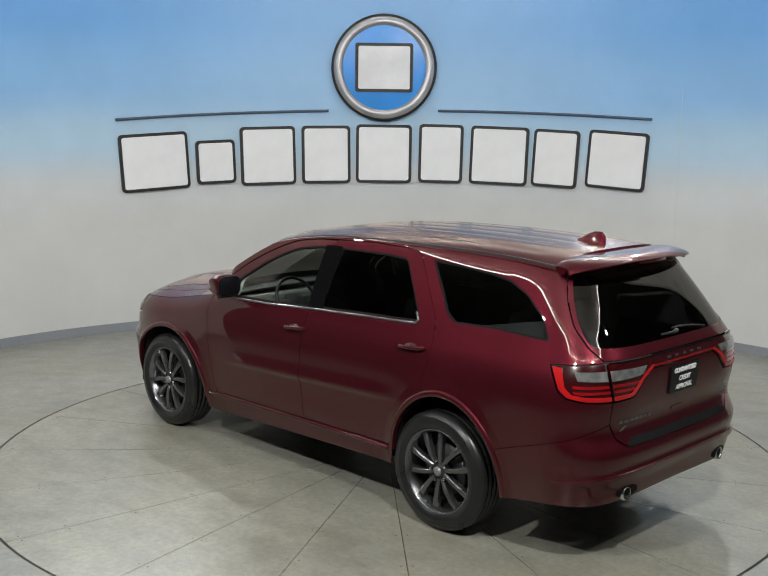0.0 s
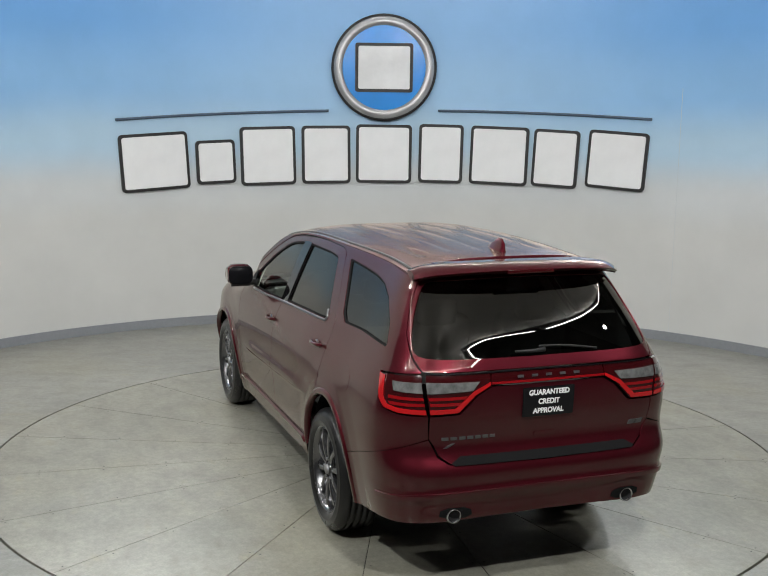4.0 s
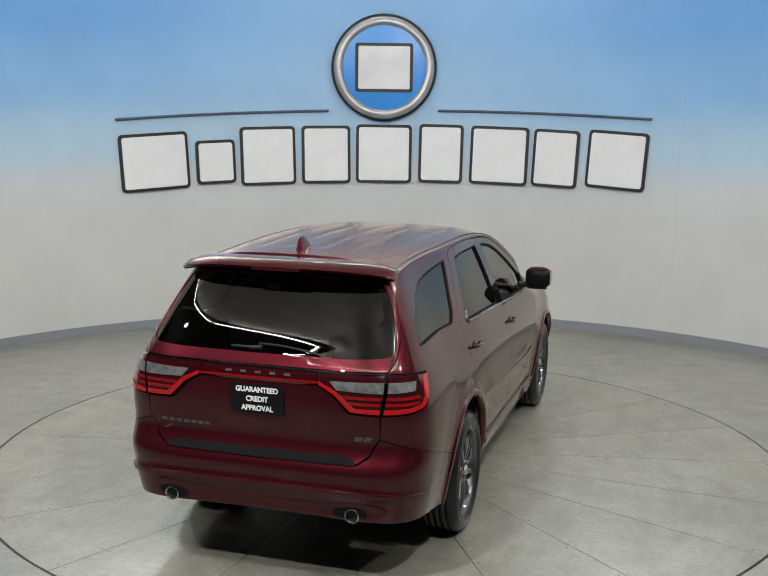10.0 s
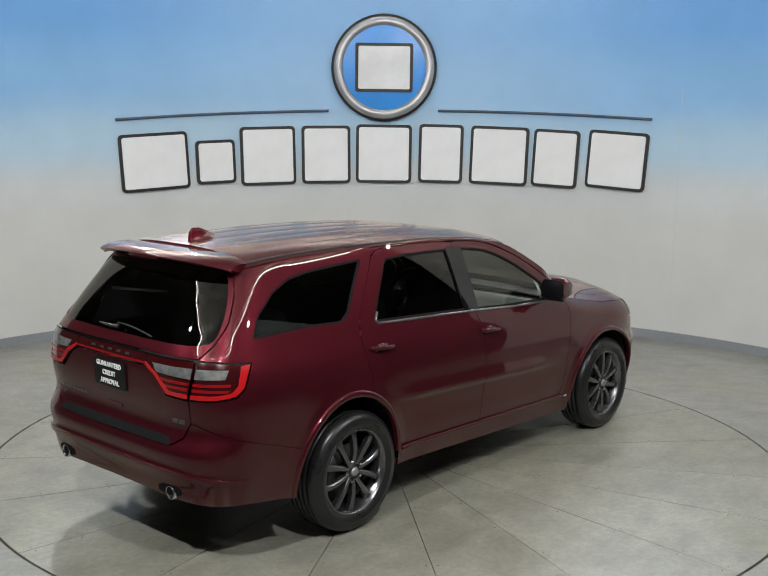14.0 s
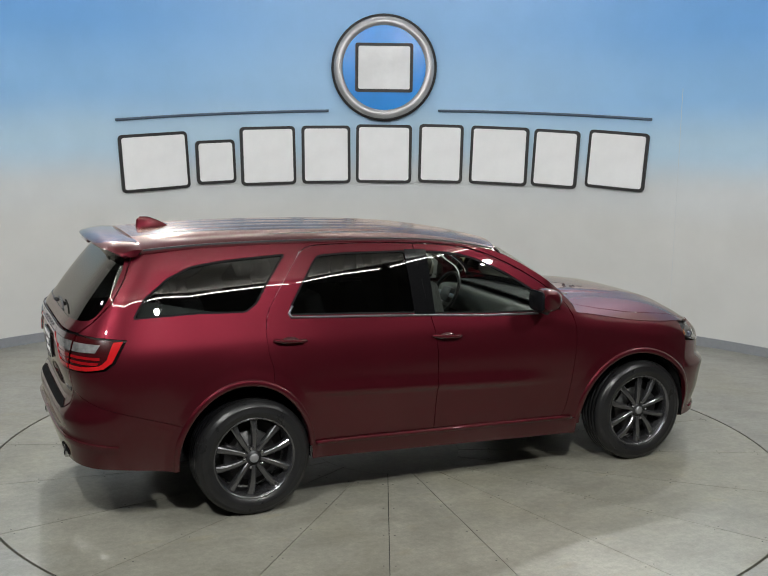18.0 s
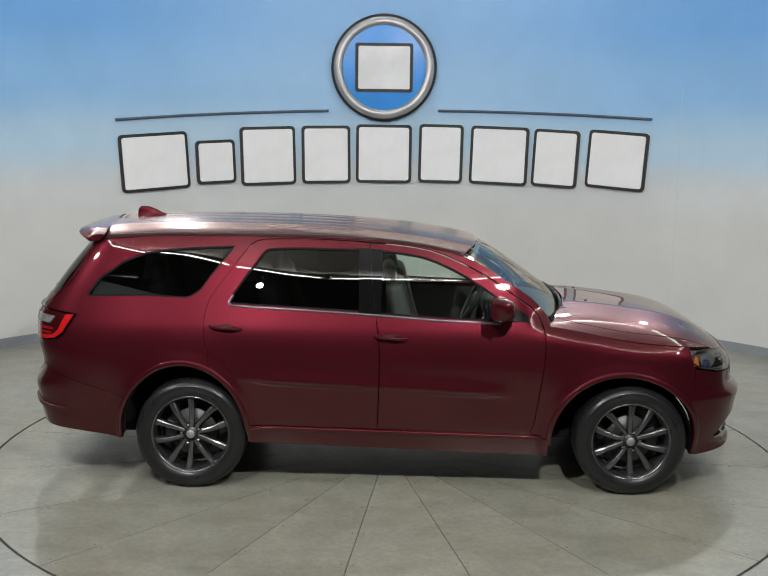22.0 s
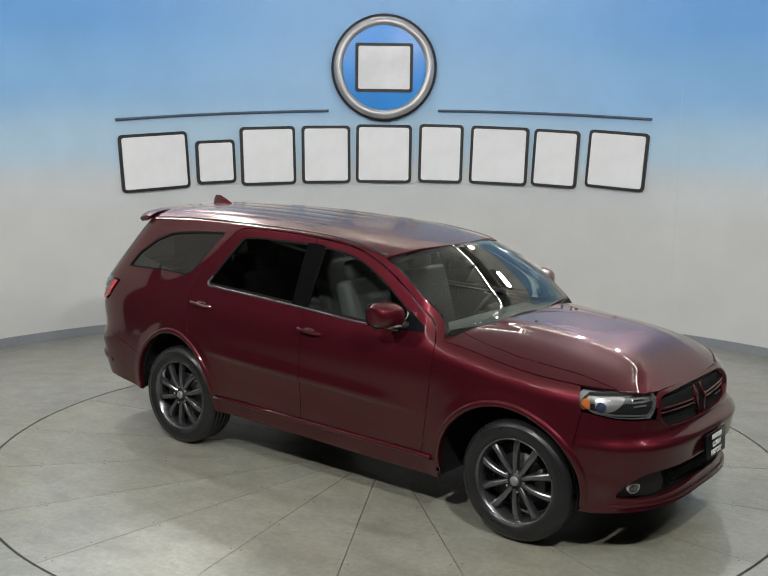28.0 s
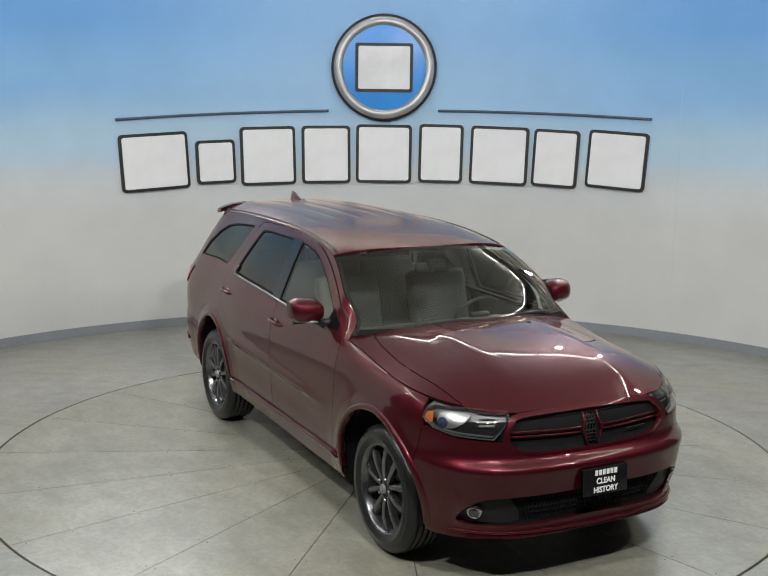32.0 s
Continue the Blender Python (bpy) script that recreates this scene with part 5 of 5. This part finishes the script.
def build_wheels():
    sec = [(0.272, -0.118), (0.282, -0.128), (0.304, -0.134), (0.335, -0.132), (0.362, -0.122), (0.378, -0.105), (0.385, -0.085)]
    for g in (-0.06, -0.02, 0.02, 0.06):
        sec += [(0.386, g - 0.006), (0.379, g - 0.004), (0.379, g + 0.004), (0.386, g + 0.006)]
    sec += [(0.385, 0.085), (0.378, 0.105), (0.362, 0.122), (0.352, 0.127), (0.349, 0.1305), (0.343, 0.1315), (0.320, 0.1345), (0.314, 0.1375), (0.309, 0.1375), (0.303, 0.135), (0.286, 0.130), (0.272, 0.118)]
    up = Matrix()
    first = None
    for x, s, turn, pads in ((WHEEL_X, -1, -16.5, 4), (-WHEEL_X, -1, 15.6, 178), (WHEEL_X, 1, 9.0, -4), (-WHEEL_X, 1, -22.0, 182)):
        m = pose(x, s * 0.806, WHEEL_Z, 90 if s < 0 else -90, 0, 0)
        if first is None:
            wheel = part("wheel", lathe(bmesh.new(), [(0.272, -0.115), (0.262, -0.11), (0.245, -0.08), (0.235, 0.02), (0.247, 0.085), (0.258, 0.103), (0.264, 0.119), (0.272, 0.122), (0.277, 0.117), (0.275, 0.10)], up, 64), ALLOY, CAR, "gunmetal alloy wheel with ten slim spokes")
            part("tyre", lathe(bmesh.new(), sec, up, 72), RUBBER, wheel, "black road tyre")
            for k in range(5):
                for d in (-1, 1):
                    a0, a1 = radians(72 * k + 90 + d * 21), radians(72 * k + 90 + d * 15.5)
                    bm = bmesh.new()
                    rings = []
                    for i in range(9):
                        f = i / 8
                        r = 0.050 + f * 0.206
                        a = a0 + (a1 - a0) * f
                        w = 0.0145 + 0.003 * f + 0.006 * f ** 3
                        zt = 0.098 + 0.012 * math.sin(f * 3.1) - 0.002 * f
                        c, sn = math.cos(a), math.sin(a)
                        ring = []
                        for t_, h in ((-1.25, -0.035), (-1.0, -0.006), (-0.55, 0.0), (0.55, 0.0), (1.0, -0.006), (1.25, -0.035)):
                            ring.append(bm.verts.new((r * c - t_ * w * sn, r * sn + t_ * w * c, zt + h)))
                        rings.append(ring)
                    for p, q in zip(rings, rings[1:]):
                        for i in range(6):
                            bm.faces.new((p[i], p[(i + 1) % 6], q[(i + 1) % 6], q[i]))
                    bmesh.ops.recalc_face_normals(bm, faces=bm.faces)
                    part("spoke", bm, ALLOY, wheel, angle=0.5)
            part("hub", lathe(bmesh.new(), [(0.0, 0.106), (0.034, 0.102), (0.046, 0.092), (0.060, 0.082), (0.066, 0.05), (0.06, 0.04)], up, 32), DARK_ALLOY, wheel, "dark wheel hub")
            part("hub_cap", lathe(bmesh.new(), [(0.0, 0.118), (0.024, 0.117), (0.029, 0.112), (0.030, 0.10)], up, 24), HUB_SILVER, wheel, "silver hub cap")
            for k in range(5):
                a = radians(72 * k + 90)
                part("wheel_nut", lathe(bmesh.new(), [(0.0, 0.108), (0.008, 0.107), (0.0115, 0.10), (0.012, 0.07)], Matrix.Translation((0.066 * math.cos(a), 0.066 * math.sin(a), 0.002)), 6), CHROME, wheel, "bright wheel nut")
            part("brake_disc", lathe(bmesh.new(), [(0.07, 0.035), (0.08, 0.03), (0.165, 0.03), (0.167, 0.024), (0.165, 0.0)], up, 48), STEEL, wheel, "steel brake disc")
            bm = bmesh.new()
            prism(bm, [(r * math.cos(radians(a)), r * math.sin(radians(a))) for r, a in [(0.10, k) for k in range(-28, 29, 7)] + [(0.19, k) for k in range(28, -29, -7)]], pose(0, 0, 0.0), 0.062, 0.008)
            part("brake_caliper", bm, DARK_ALLOY, wheel, "grey brake caliper")
            part("wheel_back", lathe(bmesh.new(), [(0.0, -0.05), (0.235, -0.05)], up, 40), BLACK, wheel)
            first = wheel
        else:
            wheel = copy_thing(first, Matrix())
        wheel.matrix_basis = m @ pose(0, 0, 0, 0, 0, turn)
        for o in wheel.children:
            if o.name.startswith("brake_caliper"):
                o.matrix_basis = pose(0, 0, 0, 0, 0, pads - turn)
    for e in (ARCH_F, ARCH_R):
        for s in BOTH:
            bm = bmesh.new()
            ring = arc(e, -3, 183, 26, 1.012)
            ring = [(ring[0][0], 0.30 if e is ARCH_F else 0.345)] + ring + [(ring[-1][0], 0.29 if e is ARCH_F else 0.365)]
            a = [bm.verts.new((x, s * 0.90, z)) for x, z in ring]
            b = [bm.verts.new((x, s * 0.50, z)) for x, z in ring]
            for i in range(len(ring) - 1):
                bm.faces.new((a[i], a[i + 1], b[i + 1], b[i]))
            bm.faces.new(b)
            part("wheel_well", bm, MATT_BLACK, CAR)


def build_small():
    for s in BOTH:
        # door handles
        for x0, z0 in ((-1.27, 1.140), (-0.145, 1.092)):
            y = abs(skin(x0, z0)[1])
            pts = [(x0 - 0.115 + 0.0164 * k, s * -(y + 0.006 + 0.026 * math.sin(math.pi * min(max((k - 1) / 12, 0), 1)) ** 0.4), z0 + 0.012 - 0.0012 * k) for k in range(15)]
            handle = part("door_handle", tube(bmesh.new(), pts, [0.006] + [0.0125] * 13 + [0.006], 8), PAINT, CAR, "dark red door handle")
            # flat dark oval on the door, coloured as the shade of the grip's hollow
            bm = bmesh.new()
            m = Matrix.Translation((x0, s * -(y - 0.004), z0 - 0.004)) @ pose(0, 0, 0, 90 * s, 0, 0)
            prism(bm, [(0.062 * math.cos(a), 0.032 * math.sin(a)) for a in np.linspace(0, 2 * math.pi, 18, endpoint=False)], m, 0.0075)
            part("cup_shade", bm, LENS_DARK, handle, "flat dark oval standing for the shade behind the handle")
        # mirrors
        bm = bmesh.new()
        rows = []
        for k in range(7):
            f = k / 6
            y = 0.915 + 0.20 * f
            h = 0.084 * (1 - abs(2 * f - 1) ** 5 * 0.35)
            d = 0.100 * (1 - abs(2 * f - 1) ** 4 * 0.3)
            xc, zc = 0.580 - 0.03 * f, 1.312 + 0.006 * f
            rows.append([bm.verts.new((xc + d * math.cos(a) * (1.25 if math.cos(a) > 0 else 0.55), s * -y, zc + h * math.copysign(abs(math.sin(a)) ** 0.65, math.sin(a)))) for a in np.linspace(0, 2 * math.pi, 20, endpoint=False)])
        for a, b in zip(rows, rows[1:]):
            for i in range(20):
                bm.faces.new((a[i], a[(i + 1) % 20], b[(i + 1) % 20], b[i]))
        bm.faces.new(rows[0])
        bm.faces.new(rows[-1][::-1])
        bmesh.ops.recalc_face_normals(bm, faces=bm.faces)
        mirror = part("door_mirror", bm, PAINT, CAR, "dark red door mirror on a black foot", angle=0.9)
        part("mirror_glass", prism(bmesh.new(), rounded(0.192, 0.142, 0.045), pose(0.516, s * -1.017, 1.316) @ pose(0, 0, 0, 90, 0, -90 + 0), 0.016, 0.004), GLOSS_BLACK, mirror, "dark mirror glass")
        part("mirror_foot", tube(bmesh.new(), [(0.66, s * -0.85, 1.235), (0.63, s * -0.90, 1.238), (0.60, s * -0.95, 1.245), (0.58, s * -1.0, 1.258)], [0.03, 0.024, 0.022, 0.03], 10), BLACK, mirror, "black mirror foot")
        part("mirror_underside", tube(bmesh.new(), [(0.555, s * (-0.935 - 0.03 * k), 1.240) for k in range(6)], 0.020, 8), BLACK, mirror, "black mirror underside")
        part("mirror_lamp", tube(bmesh.new(), [(0.682 - 0.012 * k - 0.004 * k * k, s * (-0.965 - 0.035 * k), 1.250 + 0.002 * k) for k in range(5)], [0.006, 0.012, 0.012, 0.012, 0.006], 8), LENS_CLEAR, mirror, "clear indicator strip")
        panel("mirror_sail", [(0.62, 1.215), (0.80, 1.205), (0.79, 1.25), (0.66, 1.335)], skin, GLOSS_BLACK, CAR, "black mirror base", depth=0.01, lift=0.005, sides=(-s,), gap=0.03)
    panel("fuel_flap", chaikin([(-1.93, 0.98), (-1.77, 0.98), (-1.77, 1.13), (-1.93, 1.13)], 2), skin, PAINT, CAR, "round-cornered fuel flap", depth=0.004, lift=0.0015, sides=(-1,), gap=0.04)
    # floor pan, seats, dashboard, steering wheel
    part("underbody", box(bmesh.new(), pose(0, 0, 0.35), 4.1, 1.3, 0.06, 0.02), MATT_BLACK, CAR, "black underbody")
    part("cabin_floor", box(bmesh.new(), pose(-0.08, 0, 0.62), 2.0, 1.6, 0.04), LEATHER, CAR, "dark cabin carpet")
    part("boot_floor", box(bmesh.new(), pose(-1.72, 0, 0.95), 1.25, 1.5, 0.03), LEATHER, CAR, "dark boot carpet")
    for x, y, w in ((0.05, -0.38, 0.52), (0.05, 0.38, 0.52), (-0.85, -0.40, 0.56), (-0.85, 0.40, 0.56), (-1.65, -0.33, 0.5), (-1.65, 0.33, 0.5)):
        top = 0.0 if x > -0.5 else -0.02
        seat = part("seat", box(bmesh.new(), pose(x + 0.22, y, 0.82, 0, -6), 0.52, w, 0.16, 0.05, 3), LEATHER, CAR, "black leather seat")
        part("seat_back", box(bmesh.new(), pose(x - 0.10, y, 1.12 + top, 0, -16), 0.14, w * 0.94, 0.60, 0.05, 3), LEATHER, seat)
        part("headrest", box(bmesh.new(), pose(x - 0.21, y, 1.46 + top * 2, 0, -12), 0.09, 0.25, 0.17, 0.04, 3), LEATHER, seat)
    part("dashboard", box(bmesh.new(), pose(0.80, 0, 1.06, 0, 8), 0.42, 1.46, 0.20, 0.06, 3), DASH, CAR, "charcoal dashboard")
    m = pose(0.50, 0.38, 1.14, 0, -62, 0)
    sw = part("steering_wheel", lathe(bmesh.new(), [(0.185 + 0.014 * math.cos(a), 0.014 * math.sin(a)) for a in np.linspace(0, 2 * math.pi, 9)[:-1]], m, 40, True), BLACK, CAR, "black steering wheel")
    part("wheel_boss", box(bmesh.new(), m @ pose(0, 0, -0.02), 0.13, 0.16, 0.05, 0.02), BLACK, sw)
    for a in (0, 90, -90):
        part("wheel_arm", box(bmesh.new(), m @ pose(0, 0, 0, 0, 0, a) @ pose(-0.12, 0, -0.01), 0.13, 0.035, 0.016, 0.005), SATIN, sw)
    part("mirror_inside", box(bmesh.new(), pose(0.46, 0, 1.53), 0.04, 0.24, 0.07, 0.02), BLACK, CAR, "black inside mirror")
    part("sensor_pod", box(bmesh.new(), pose(0.56, 0, 1.555, 0, 30), 0.12, 0.13, 0.04, 0.015), MATT_BLACK, CAR, "black sensor pod on the windscreen")
    part("headliner", box(bmesh.new(), pose(-0.95, 0, 1.70), 2.1, 1.1, 0.02, 0.008), grainy("grey_cloth", (0.30, 0.30, 0.29), 0.9, 12.0, 0.1, 0.0), CAR, "light grey headliner")
    for y in (-0.28, 0.28):
        part("washer_jet", box(bmesh.new(), pose(1.28, y, bonnet(1.28, y)[2] + 0.003), 0.018, 0.02, 0.008, 0.003), BLACK, CAR)


build_sides()
build_lips()
build_top()
build_tail()
build_nose()
build_wheels()
build_small()
# ---- how things move ----
def motions():
    ox, oy = 0.1645, -0.0105
    rows_car, rows_table = [], []
    for k in range(33):
        a = TURN0 + RATE * k
        c, s = math.cos(radians(a)), math.sin(radians(a))
        rows_car.append((k, pose(c * ox - s * oy, s * ox + c * oy, 0, 0, 0, a)))
        rows_table.append((k, pose(0, 0, 0, 0, 0, a)))
    walk(CAR, rows_car)
    walk(TABLE, rows_table)


motions()
